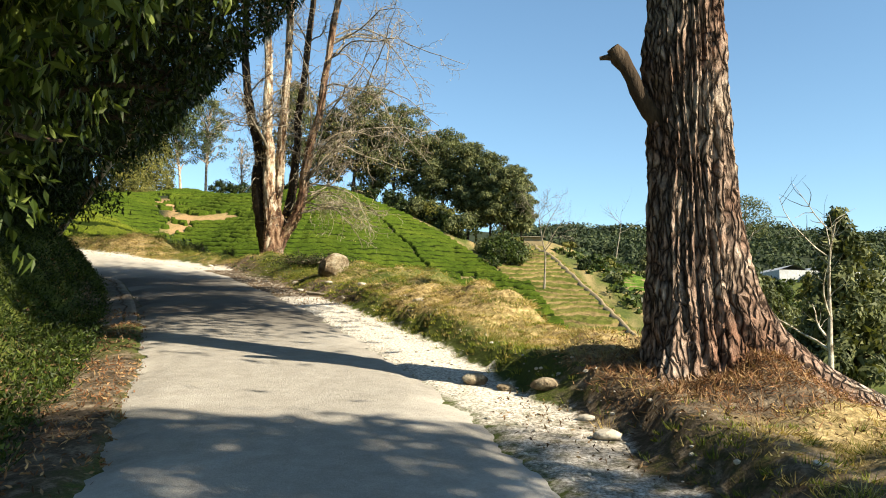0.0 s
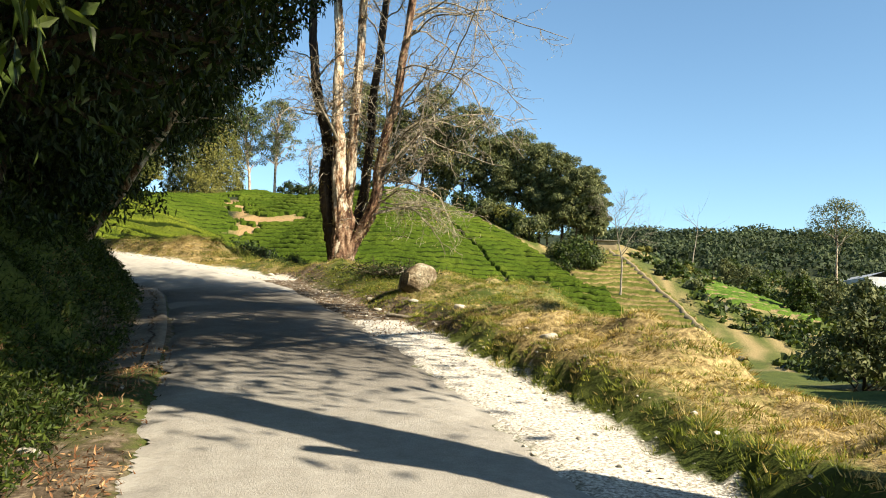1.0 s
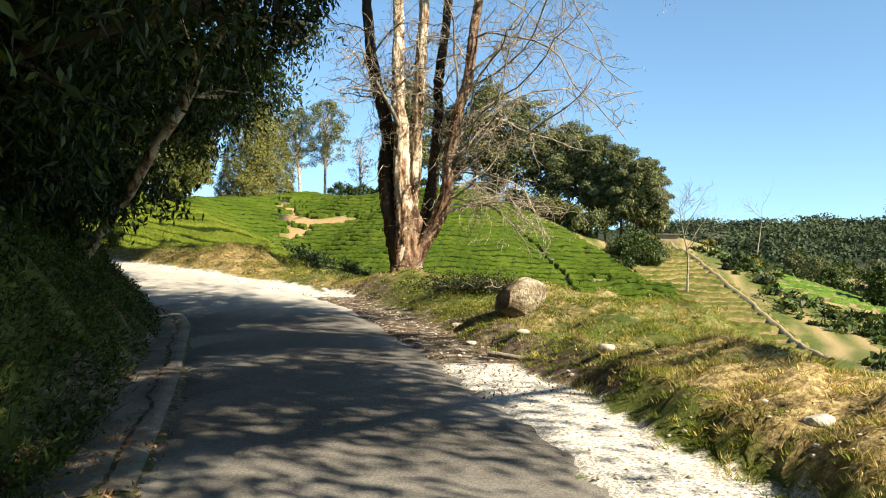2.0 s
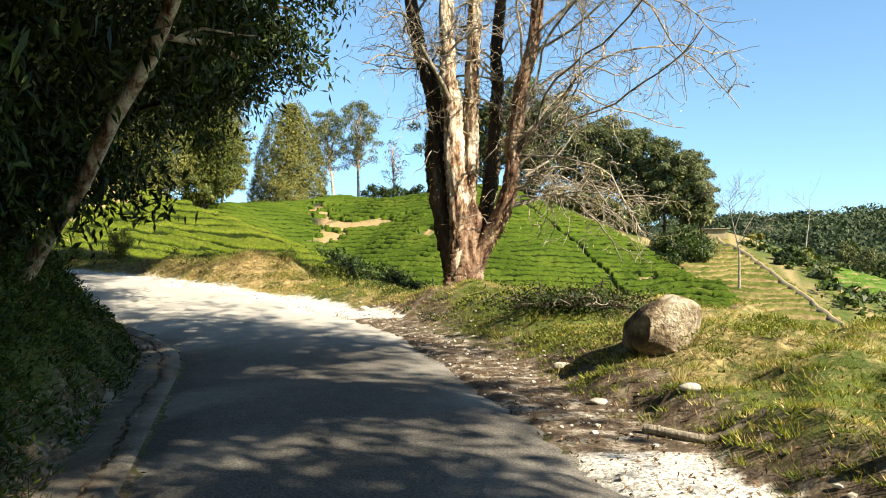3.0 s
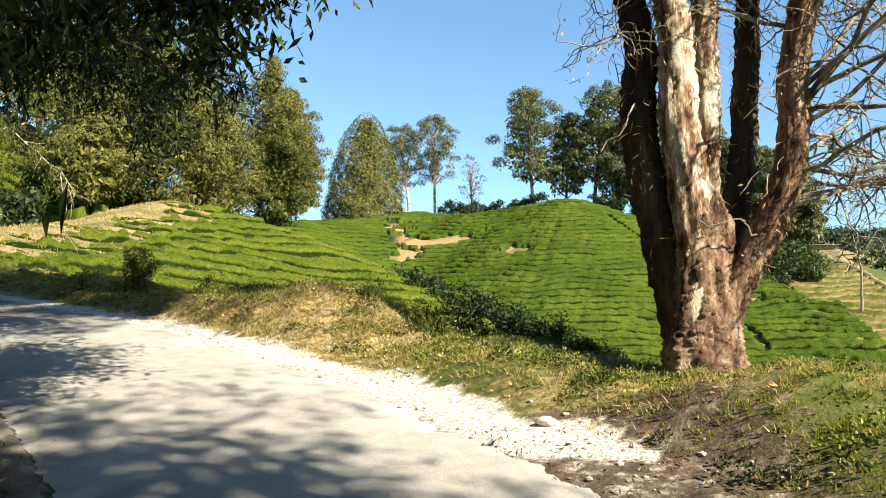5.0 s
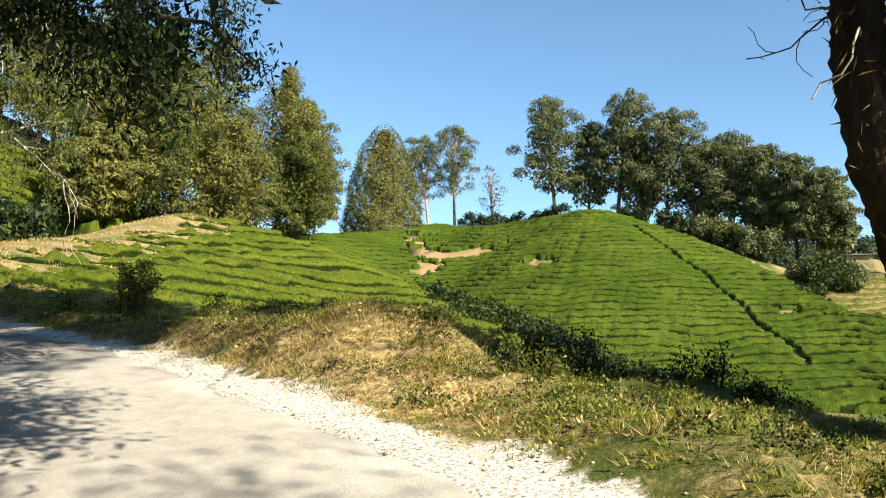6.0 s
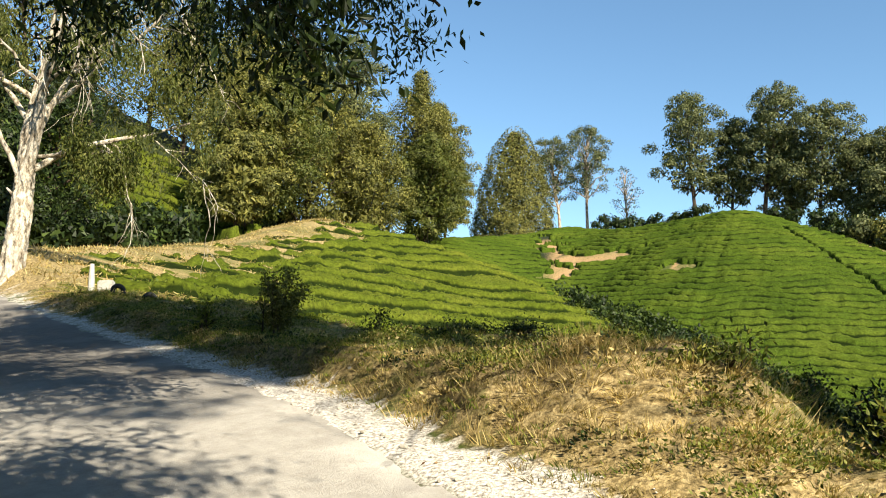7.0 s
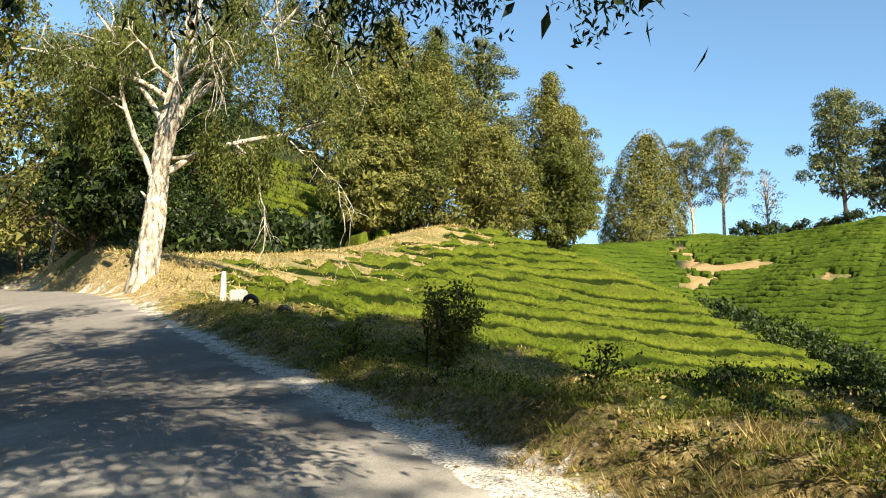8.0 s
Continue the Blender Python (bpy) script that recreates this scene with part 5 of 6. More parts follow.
def bank_tree(label, x, y, tall, reach, aim, seed, mat, leaf=0.13, per=18, levels=2, lean=(0.2, 0, 1), r0=0.16, limbs=11, low=1.0, droop=-0.02, bark_mat=None, fill=0, boughs=()):
    rng = np.random.default_rng(seed)
    z0 = height(x, y) - 0.2
    t = thing("bank_tree", label, "tree", (x, y, z0), "trees on the uphill bank")
    tp, tr = limb(rng, (x, y, z0), lean, tall, r0, 0.05, 10, 0.06)
    under(t, "trunk", *tube(tp, tr, 10, 0.1, rng), bark_mat or BARK_DARK, smooth=True)
    tips = []
    for k in range(limbs):
        f = low / tall + (1 - low / tall) * (k + 0.5) / limbs
        p = np.array([np.interp(f * 10, np.arange(11), tp[:, c]) for c in range(3)])
        a0 = aim + rng.normal() * 0.95
        lp, lr = limb(rng, p, (math.cos(a0), math.sin(a0), 0.35), reach * rng.uniform(0.7, 1.1), r0 * 0.4, 0.015, 8, 0.12, droop)
        keep = clear_of_lane(lp - np.array([0, 0, 0.1]))
        cut = len(lp) if keep.all() else max(2, int(np.argmin(keep)))
        lp, lr = lp[:cut], lr[:cut]
        if len(lp) < 3:
            continue
        chunks, mine = [tube(lp, lr, 5)], []
        branches(rng, lp, lr, 1, 7, 0.45, 0.75, droop, chunks, mine, 4, 0.15, 0.18)
        chunks = [c for c in chunks if clear_of_lane(c[0]).all()] or chunks[:1]
        under(t, "limb", *joined(chunks), bark_mat or BARK_DARK)
        tips.extend(mine)
    tips = np.array(tips)
    at = np.repeat(tips, per, 0) + rng.normal(size=(len(tips) * per, 3)) * np.array([0.26, 0.26, 0.30])
    if fill:
        c = np.array([x, y, z0 + tall * 0.55])
        more = c + unit(rng.normal(size=(fill, 3))) * np.array([reach * 0.8, reach * 0.8, tall * 0.55]) * rng.uniform(0.3, 1, (fill, 1))
        at = np.concatenate([at, more])
    at = at[clear_of_lane(at - np.array([0, 0, leaf]))]
    under(t, "crown", *leaves(rng, at, (0, 0, -0.8), leaf, leaf * 0.32, 0.65), mat)
    # Some leaves repeated in the brighter colour, standing in for sunlit ones.
    if leaf > 0.15 and not fill > 5000:
        few = at[rng.random(len(at)) < 0.10]
        few = np.repeat(few, 5, 0) + rng.normal(size=(len(few) * 5, 3)) * 0.06
        few = few[clear_of_lane(few - np.array([0, 0, leaf]))]
        under(t, "sunlit_leaves", *leaves(rng, few, (0, 0, -1.0), leaf, leaf * 0.28, 0.45), LEAF_SUNLIT, "fresh green drooping leaves")
    for spine in boughs:
        sp = np.array(spine, float)
        s = np.linspace(0, len(sp) - 1, 14)
        lp = np.stack([np.interp(s, np.arange(len(sp)), sp[:, c]) for c in range(3)], -1) + rng.normal(size=(14, 3)) * 0.05
        chunks, mine = [tube(lp, np.linspace(0.06, 0.012, 14), 6)], []
        branches(rng, lp, np.linspace(0.05, 0.012, 14), 2, 7, 0.22, 0.8, -0.05, chunks, mine, 4, 0.2, 0.2)
        under(t, "bough", *joined(chunks), BARK_DARK, "thin bough over the lane")
        mine = np.array(mine)
        lf = np.repeat(mine, 20, 0) + rng.normal(size=(len(mine) * 20, 3)) * np.array([0.22, 0.22, 0.16])
        under(t, "bough_leaves", *leaves(rng, lf, (0, 0, -0.8), 0.13, 0.040, 0.7), mat)
    return t


BANK = "dark leafy tree hanging over the lane from its bank"
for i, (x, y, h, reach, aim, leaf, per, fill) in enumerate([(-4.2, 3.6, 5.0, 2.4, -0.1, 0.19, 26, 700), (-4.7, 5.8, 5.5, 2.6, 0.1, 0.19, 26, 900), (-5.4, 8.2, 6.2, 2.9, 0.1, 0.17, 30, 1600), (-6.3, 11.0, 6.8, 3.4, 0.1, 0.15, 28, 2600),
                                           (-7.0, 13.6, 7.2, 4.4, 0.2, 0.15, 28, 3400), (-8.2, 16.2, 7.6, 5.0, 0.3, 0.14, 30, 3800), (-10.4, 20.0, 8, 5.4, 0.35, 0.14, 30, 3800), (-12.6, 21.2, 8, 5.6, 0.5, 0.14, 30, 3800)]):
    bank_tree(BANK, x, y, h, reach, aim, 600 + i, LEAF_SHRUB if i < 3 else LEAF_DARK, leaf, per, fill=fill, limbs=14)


def beside(ry, d, up):
    """A point beside the lane: along it, across from its middle, over its surface."""
    k = np.argmin(np.abs(LINE[:, 1] - ry))
    x, y = LINE[k] + LINE_N[k] * d
    return x, y, float(road_height(ry)) + up


rng = np.random.default_rng(615)
curtain = []
for ry in np.linspace(14.4, 20.0, 11):
    d = np.interp(ry, [14.6, 18, 22], [-2.7, -2.5, -2.2]) - rng.uniform(0, 0.4)
    low = rng.uniform(1.4, 2.0)
    curtain.append((beside(ry - 0.3, d - 1.6, 4.0), beside(ry, d - 0.8, 3.8), beside(ry + 0.1, d - 0.25, low + 1.1), beside(ry + 0.15, d, low)))
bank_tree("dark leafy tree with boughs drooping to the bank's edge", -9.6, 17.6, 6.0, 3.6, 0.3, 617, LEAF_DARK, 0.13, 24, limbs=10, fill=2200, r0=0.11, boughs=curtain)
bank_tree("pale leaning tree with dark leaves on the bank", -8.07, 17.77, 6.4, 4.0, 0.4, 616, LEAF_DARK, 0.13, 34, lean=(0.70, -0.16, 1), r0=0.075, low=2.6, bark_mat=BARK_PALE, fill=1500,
          boughs=[((-9.2, 19.0, 6.6), (-8.2, 20.2, 7.4), (-7.4, 21.1, 7.75), (-6.9, 21.6, 7.7)), ((-9.6, 19.0, 6.8), (-9.0, 20.6, 7.4), (-8.6, 21.4, 7.3), (-8.0, 21.9, 6.9)), ((-9.4, 18.8, 6.4), (-8.6, 19.8, 7.1), (-8.2, 20.6, 7.1), (-7.6, 21.2, 6.9)),
                  ((-9.6, 19.0, 7.0), (-9.4, 20.8, 7.8), (-9.1, 21.8, 7.8), (-8.5, 22.4, 7.4)), ((-9.4, 18.9, 6.6), (-9.4, 20.0, 7.0), (-9.0, 21.2, 7.0), (-8.4, 22.0, 6.8))])
bank_tree("leafy tree whose boughs reach over the lane's bend", -13.6, 22.2, 7.0, 6.6, 0.75, 618, LEAF_DARK, 0.12, 30, low=2.6, limbs=18, fill=2500, droop=-0.05,
          boughs=[((-13.6, 22.3, 7.2), (-12.8, 24.2, 8.0), (-11.7, 25.6, 7.9), (-10.8, 26.4, 7.4)), ((-13.6, 22.3, 7.4), (-15.1, 25.3, 9.5), (-15.3, 28.0, 10.0), (-14.5, 30.2, 10.3)), ((-13.6, 22.3, 7.6), (-15.7, 25.8, 9.7), (-16.1, 28.6, 10.1), (-15.9, 30.8, 10.5)),
                  ((-13.7, 22.3, 7.4), (-13.7, 25.3, 10.1), (-14.3, 28.2, 10.9), (-14.9, 30.2, 11.2)),
                  ((-13.6, 22.3, 8.0), (-14.5, 25.3, 10.5), (-15.1, 28.8, 10.8), (-13.9, 31.2, 11.0))])
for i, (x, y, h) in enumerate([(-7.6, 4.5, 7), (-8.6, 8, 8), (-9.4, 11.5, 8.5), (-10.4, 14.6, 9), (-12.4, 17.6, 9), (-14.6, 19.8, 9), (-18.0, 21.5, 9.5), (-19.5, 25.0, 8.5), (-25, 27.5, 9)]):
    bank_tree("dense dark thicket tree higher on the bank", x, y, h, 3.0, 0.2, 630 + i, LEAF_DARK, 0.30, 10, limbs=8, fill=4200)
# Two unseen trees, added to throw dappled shade on the lane's start.
for i, (x, y, h, w) in enumerate([(7.8, 0.05, 13.0, 2.5), (10.8, -2.6, 15, 2.7)]):
    far_tree("tree", "leafy downhill roadside tree out of view, added to shade the lane", x, y, h, w, LEAF_OLIVE, BARK_DARK, 660 + i, "airy", 13000 if i == 0 else 9000, 0.26, "trees below the lane", gaps=0.3, base=0.36)

# ---- verge, bank and small things ----
WEEDS = foliage("weed_leaves", [(0.0, (0.030, 0.048, 0.008)), (0.5, (0.115, 0.145, 0.025)), (1.0, (0.29, 0.29, 0.08))], 0.45, 0.3, 1.4)


def scatter(rng, n, xr, yr, keep):
    x, y = rng.uniform(*xr, n), rng.uniform(*yr, n)
    d, ry = off_road(x, y)
    k = keep(x, y, d, ry)
    k = rng.random(n) < k
    x, y, d = x[k], y[k], d[k]
    return np.stack([x, y, land(x, y) - 0.01], -1), d


def verge_dry(x, y):
    return masks(x, y)[2]


rng = np.random.default_rng(700)


def green_keep(x, y, d, ry):
    tuft = 0.35 + 0.65 * (waves(x, y, 0.7, 71) > -0.1)
    return ((d > 1.95 - 0.25 * step(21.5, 23, ry)) & (d < 9)) * tuft * np.clip(1.2 - verge_dry(x, y) * 1.0, 0.15, 1) * np.where(np.hypot(x - 2, y - 7.7) < 1.6, 0.1, 1)


def dry_keep(x, y, d, ry):
    tuft = 0.3 + 0.7 * (waves(x, y, 0.8, 72) > 0)
    return ((d > 1.85 - 0.3 * step(21.5, 23, ry)) & (d < 9)) * tuft * np.clip(verge_dry(x, y) * 1.3, 0.04, 1) * np.where(np.hypot(x - 2.1, y - 7.4) < 1.5, 0.12, 1)


def strip(rng, n, y0, y1, d0, d1, keep):
    """Random places beside the lane, between two distances from its middle."""
    fine = spline(CENTRE, 60)
    tan = unit(np.gradient(fine, axis=0))
    k = np.flatnonzero((fine[:, 1] > y0) & (fine[:, 1] < y1))
    seg = np.hypot(*np.gradient(fine, axis=0)[k].T)
    i = rng.choice(k, n, p=seg / seg.sum())
    d = rng.uniform(d0, d1, n)
    x = fine[i, 0] + tan[i, 1] * d + rng.normal(size=n) * 0.05
    y = fine[i, 1] - tan[i, 0] * d + rng.normal(size=n) * 0.05
    ry = fine[i, 1]
    ok = rng.random(n) < keep(x, y, d, ry)
    return np.stack([x[ok], y[ok], land(x[ok], y[ok]) - 0.01], -1), d[ok]


def tussocks(rng, at, per, radius, length, width, lean=(0, 0, 1), splay=0.8):
    """Grass in tussocks: the blades of one spring from one spot and splay outwards."""
    n = len(at)
    grow = np.repeat(rng.uniform(0.55, 1.35, n), per)
    a, r = rng.uniform(0, 6.28, n * per), np.sqrt(rng.random(n * per))
    out = np.stack([np.cos(a) * r, np.sin(a) * r, np.zeros(n * per)], -1)
    foot = np.repeat(at, per, 0) + out * (radius * grow)[:, None]
    d = unit(out * splay + np.repeat(unit(np.array(lean, float) + rng.normal(size=(n, 3)) * 0.25), per, 0) + rng.normal(size=(n * per, 3)) * 0.22)
    side = unit(np.cross(d, rng.normal(size=(n * per, 3)))) * (width * rng.uniform(0.7, 1.3, n * per))[:, None] / 2
    v = np.stack([foot - side, foot + side, foot + d * (length * grow * rng.uniform(0.6, 1.3, n * per))[:, None]], 1)
    return v.reshape(-1, 3), np.arange(3 * n * per).reshape(-1, 3)


p, d = strip(rng, 36000, 2.5, 33, 1.45, 5.5, green_keep)
g = piece("verge_grass", *tussocks(rng, p, 20, 0.06, 0.050, 0.0075, splay=1.0), GRASS)
tagged(g, "green grass tufts along the verge", "grass", kind="stuff")
p, d = strip(rng, 52000, 2.5, 33, 1.45, 5.5, dry_keep)
g = piece("dry_verge_grass", *tussocks(rng, p, 15, 0.07, 0.055, 0.0070, (0.25, -0.1, 0.5), 1.2), STRAW)
tagged(g, "straw-coloured dry grass on the verge", "grass", kind="stuff")
p, d = strip(rng, 9000, 4, 33, 1.6, 5.5, lambda x, y, d, ry: 0.75 * (np.hypot((x + 9.9) / 1.8, (y - 26.7) / 1.2) < 1) + 0.22 * (waves(x, y, 1.3, 77) > 0.9) * (d > 2))
g = piece("tall_dry_grass", *tussocks(rng, p, 16, 0.06, 0.13, 0.006, (0.2, -0.1, 0.9), 0.9), STRAW)
tagged(g, "tall pale dry grass on the mound", "grass", kind="stuff")
bx, by = rng.uniform(-62, -20, 75000), rng.uniform(33, 92, 75000)
ok = (masks(bx, by)[2] > 0.45) & (np.abs(off_road(bx, by)[0]) > 2.0)
p = np.stack([bx[ok], by[ok], land(bx[ok], by[ok])], -1)
g = piece("bench_dry_grass", *blades(rng, p, (0.2, -0.2, 0.35), 0.2, 0.05, 0.7), STRAW)
tagged(g, "dry pale grass on the bench above the tea", "grass", kind="stuff")


def creeper_keep(x, y, d, ry):
    open_spot = np.hypot(x + 3.22, y - 20.70) > 0.5
    return open_spot * creeping(x, y, d, ry)


def creeping(x, y, d, ry):
    edge = (ry > 26.5) & (ry < 32) & (d > 1.5) & (d < 3.2)
    late = (ry > 21.5) & (ry < 27)
    return ((d > np.where(late, 2.0, 2.2)) & (ry > 16.5)) * (waves(x, y, 1.6, 73) > np.where(late, -0.55, 0.0)) * 0.85 + edge * 0.8


def weed_cushions(rng, at, per, wide, tall, leaf):
    """Low cushions of small broad leaves, every cushion a little dome."""
    n = len(at)
    big = np.repeat(rng.uniform(0.5, 1.4, n), per)
    v = unit(rng.normal(size=(n * per, 3)))
    v[:, 2] = np.abs(v[:, 2])
    at = np.repeat(at, per, 0) + v * np.stack([wide * big, wide * big, tall * big], -1) * rng.uniform(0.75, 1.05, (n * per, 1))
    return leaves(rng, at, v * 0.6 + np.array([0, 0, 0.3]), leaf, leaf * 0.55, 0.7)


p, d = strip(rng, 5200, 15, 33, 1.7, 6.0, creeper_keep)
g = piece("verge_creepers", *weed_cushions(rng, p, 56, 0.15, 0.075, 0.028), WEEDS)
tagged(g, "low cushions of broad-leaved weeds along the verge", "weeds", kind="stuff")
p, d = strip(rng, 1900, 22.5, 33, 1.7, 6.0, lambda x, y, d, ry: 0.9 * (d > 1.85) * (waves(x, y, 0.9, 79) > 0.1))
g = piece("withered_weeds", *weed_cushions(rng, p, 34, 0.17, 0.055, 0.034), STRAW)
tagged(g, "withered yellow-brown weeds among the green ones", "weeds", kind="stuff")
p, d = strip(rng, 900, 20, 33, 1.9, 6.0, lambda x, y, d, ry: 0.9 * (waves(x, y, 1.1, 80) > 0.5))
g = piece("dark_weeds", *weed_cushions(rng, p, 60, 0.13, 0.10, 0.032), LEAF_DARK)
tagged(g, "dark green leafy weeds scattered over the verge", "weeds", kind="stuff")


def bank_keep(x, y, d, ry):
    return ((d < -1.68) & (d > -6)) * (0.4 + 0.6 * (waves(x, y, 1.1, 74) > -0.3)) * np.where((ry > 23), 0.4, 1)


p, d = strip(rng, 110000, 2, 29, -4.2, -1.66, bank_keep)
p[:, 2] += rng.uniform(0, 0.16, len(p))
g = piece("bank_weeds", *leaves(rng, p, (0.3, 0, 0.4), 0.06, 0.022, 0.8), LEAF_SHRUB)
tagged(g, "dark green weeds covering the uphill bank", "weeds", kind="stuff")
# Bank grass takes the dark leaf colour to stand in for its shade.
p, d = strip(rng, 60000, 2, 29, -3.8, -1.66, bank_keep)
g = piece("bank_grass", *blades(rng, p, (0.5, 0, 0.5), 0.15, 0.009, 0.6), LEAF_DARK)
tagged(g, "long grass hanging on the uphill bank", "grass", kind="stuff")


def litter_keep(x, y, d, ry):
    left = (d < -1.1) & (d > -2.5) & ((ry < 13) | (d < -1.62) | (np.abs(d + 1.41) < 0.07))
    right = (d > 1.1) & (d < 2.9) & (ry > 14.5) & (ry < 22.5)
    return np.where(left, 0.9 * (0.25 + (waves(x, y, 0.9, 75) > -0.1)), np.where(right, 0.95, np.where(np.hypot(x - 2.1, y - 7.3) < 1.8, 0.95, 0.012)))


p, d = scatter(rng, 90000, (-16, 4), (3, 30), litter_keep)
p[:, 2] += rng.uniform(0.012, 0.03, len(p))
LITTER = foliage("fallen_leaves", [(0.0, (0.05, 0.026, 0.016)), (0.5, (0.13, 0.075, 0.045)), (1.0, (0.30, 0.21, 0.13))], 0.7, 0.1)
g = piece("leaf_litter", *leaves(rng, p, (0.0, 0.0, 0.05), 0.04, 0.014, 0.4), LITTER)
tagged(g, "fallen brown leaves and bark beside the lane", "leaf litter", kind="stuff")


nx, ny = 2.05 + rng.normal(size=13000) * 0.55, 7.4 + rng.normal(size=13000) * 0.5
ok = (off_road(nx, ny)[0] > 2.1) & (np.hypot(nx - 1.9, ny - 7.75) > 0.45)
p = np.stack([nx[ok], ny[ok], land(nx[ok], ny[ok]) + rng.uniform(0.0, 0.03, ok.sum())], -1)
NEEDLE = foliage("fallen_needles", [(0.0, (0.10, 0.045, 0.025)), (0.5, (0.22, 0.11, 0.06)), (1.0, (0.40, 0.27, 0.16))], 0.7, 0.1)
g = piece("needle_litter", *leaves(rng, p, (0.0, 0.0, 0.08), 0.08, 0.007, 0.55), NEEDLE)
tagged(g, "red-brown bark flakes and needles round the trunk's foot", "needle litter", kind="stuff")
bx, by = rng.uniform(-12, 0, 90000), rng.uniform(2.5, 22, 90000)
bd = off_road(bx, by)[0]
ok = (bd < -1.0 + 0.25 * waves(bx, by, 0.6, 78)) & (bd > -2.6) & (waves(bx, by, 0.8, 76) > -0.4) & ((by < 13.5) | (bd < -1.66))
p = np.stack([bx[ok], by[ok], land(bx[ok], by[ok]) + 0.012], -1)
g = piece("strip_litter", *leaves(rng, p, (0.0, 0.0, 0.06), 0.055, 0.014, 0.5), NEEDLE)
tagged(g, "red-brown leaf crumbs on the dirt strip below the bank", "leaf litter", kind="stuff")


def rock_mesh(rng, size, squash=(1, 1, 0.75), sub=2, rough=0.16, cuts=(0.70, 0.94)):
    bm = bmesh.new()
    bmesh.ops.create_icosphere(bm, subdivisions=sub, radius=1.0)
    v = np.array([q.co[:] for q in bm.verts])
    f = np.array([[q.index for q in fc.verts] for fc in bm.faces])
    bm.free()
    n = np.zeros(len(v))
    for k in range(6):
        w = rng.normal(size=3) * (1.3 + 0.7 * k)
        n += np.sin(v @ w + rng.uniform(0, 6)) / (1 + 0.6 * k)
    for _ in range(12):
        nrm = unit(rng.normal(size=3))
        cut = rng.uniform(*cuts)
        s = v @ nrm
        v = v - np.outer(np.maximum(0, s - cut) * 0.85, nrm)
    v = v * (1 + rough * 0.5 * n[:, None])
    return v * np.array(squash) * size, f


def rock(name, label, x, y, size, seed, mat, squash=(1, 1, 0.75), sub=3, sink=0.3, group="", rough=0.16, cuts=(0.70, 0.94)):
    rng = np.random.default_rng(seed)
    v, f = rock_mesh(rng, size, squash, sub, rough, cuts)
    ob = piece(name, v, f, mat, smooth=False)
    ob.location = (x, y, height(x, y) - v[:, 2].min() - sink * size * squash[2])
    return tagged(ob, label, "rock", group)


b = rock("boulder", "rounded weathered brown boulder lying on the grass verge", -2.40, 18.02, 0.325, 733, BOULDER, (1.10, 0.95, 0.98), 5, 0.28, rough=0.15, cuts=(0.64, 0.88))

# gravel of the shoulder: loose pale stones
rng = np.random.default_rng(730)


def gravel_keep(x, y, d, ry):
    band = (d > 1.05) & (d < 2.35 - 0.45 * step(21.5, 23, ry))
    return np.where(band, np.where((ry > 16.3) & (ry < 22.3), 0.45, np.where(ry > 27.5, 0.35, 0.6)), np.where((d > 2.4) & (d < 3.0), 0.004, np.where(np.abs(d) < 1.2, 0.004, 0.0)))


p, d = scatter(rng, 26000, (-16, 3), (3, 30), gravel_keep)
kinds = [rock_mesh(rng, 1.0, (1, 0.8, 0.55), 1, 0.25) for _ in range(8)]
chunks = []
for i, q in enumerate(p):
    v, f = kinds[i % 8]
    s = 0.008 + 0.024 * rng.random() ** 3
    a = rng.uniform(0, 6.28)
    c, sn = math.cos(a) * s, math.sin(a) * s
    chunks.append((np.stack([v[:, 0] * c - v[:, 1] * sn, v[:, 0] * sn + v[:, 1] * c, v[:, 2] * s], -1) + q + np.array([0, 0, 0.015]), f))
g = piece("shoulder_gravel", *joined(chunks), STONE)
tagged(g, "loose pale gravel along the road shoulder", "gravel", kind="stuff")
for i, (x, y, s) in enumerate([(0.2, 8.45, 0.10), (0.75, 7.95, 0.09), (0.45, 8.2, 0.06), (1.0, 6.7, 0.07), (-3.2, 18.5, 0.07), (-0.45, 12.9, 0.07), (-2.9, 17.3, 0.05), (-3.64, 9.36, 0.05),
                               (0.95, 7.2, 0.05), (-1.5, 15.2, 0.06), (-6.2, 22.6, 0.06), (-2.3, 16.9, 0.06)]):
    rock("stone", "brown weathered stone lying beside the lane" if i < 3 else "pale stone lying beside the lane", x, y, s, 740 + i, BOULDER if i < 3 else STONE, (1.3, 0.9, 0.6), 3, 0.45, "stones by the lane")


def shrub(label, x, y, tall, wide, seed, mat, n=1600, leaf=0.09, name="shrub", stems=7, narrow=False, category="shrub"):
    rng = np.random.default_rng(seed)
    z0 = height(x, y) - 0.05
    t = thing(name, label, category, (x, y, z0))
    tips = []
    for k in range(stems):
        a = rng.uniform(0, 6.28)
        out = wide * (0.35 if narrow else 0.8)
        lp, lr = limb(rng, (x + rng.normal() * 0.06, y + rng.normal() * 0.06, z0), (math.cos(a) * out, math.sin(a) * out, tall), math.hypot(tall, out) * rng.uniform(0.6, 1), 0.018, 0.004, 6, 0.12)
        chunks = [tube(lp, lr, 4)]
        branches(rng, lp, lr, 1, 5, 0.35, 0.8, 0.02, chunks, tips, 3, 0.2)
        under(t, "stem", *joined(chunks), BARK_DARK)
    tips = np.array(tips)
    at = tips[rng.integers(0, len(tips), n)] + rng.normal(size=(n, 3)) * np.array([0.1, 0.1, 0.08]) * max(wide, 0.6)
    at[:, 2] = np.maximum(at[:, 2], z0 + 0.08)
    under(t, "foliage", *leaves(rng, at, (0, 0, 0.25), leaf, leaf * 0.42, 0.8), mat)
    return t


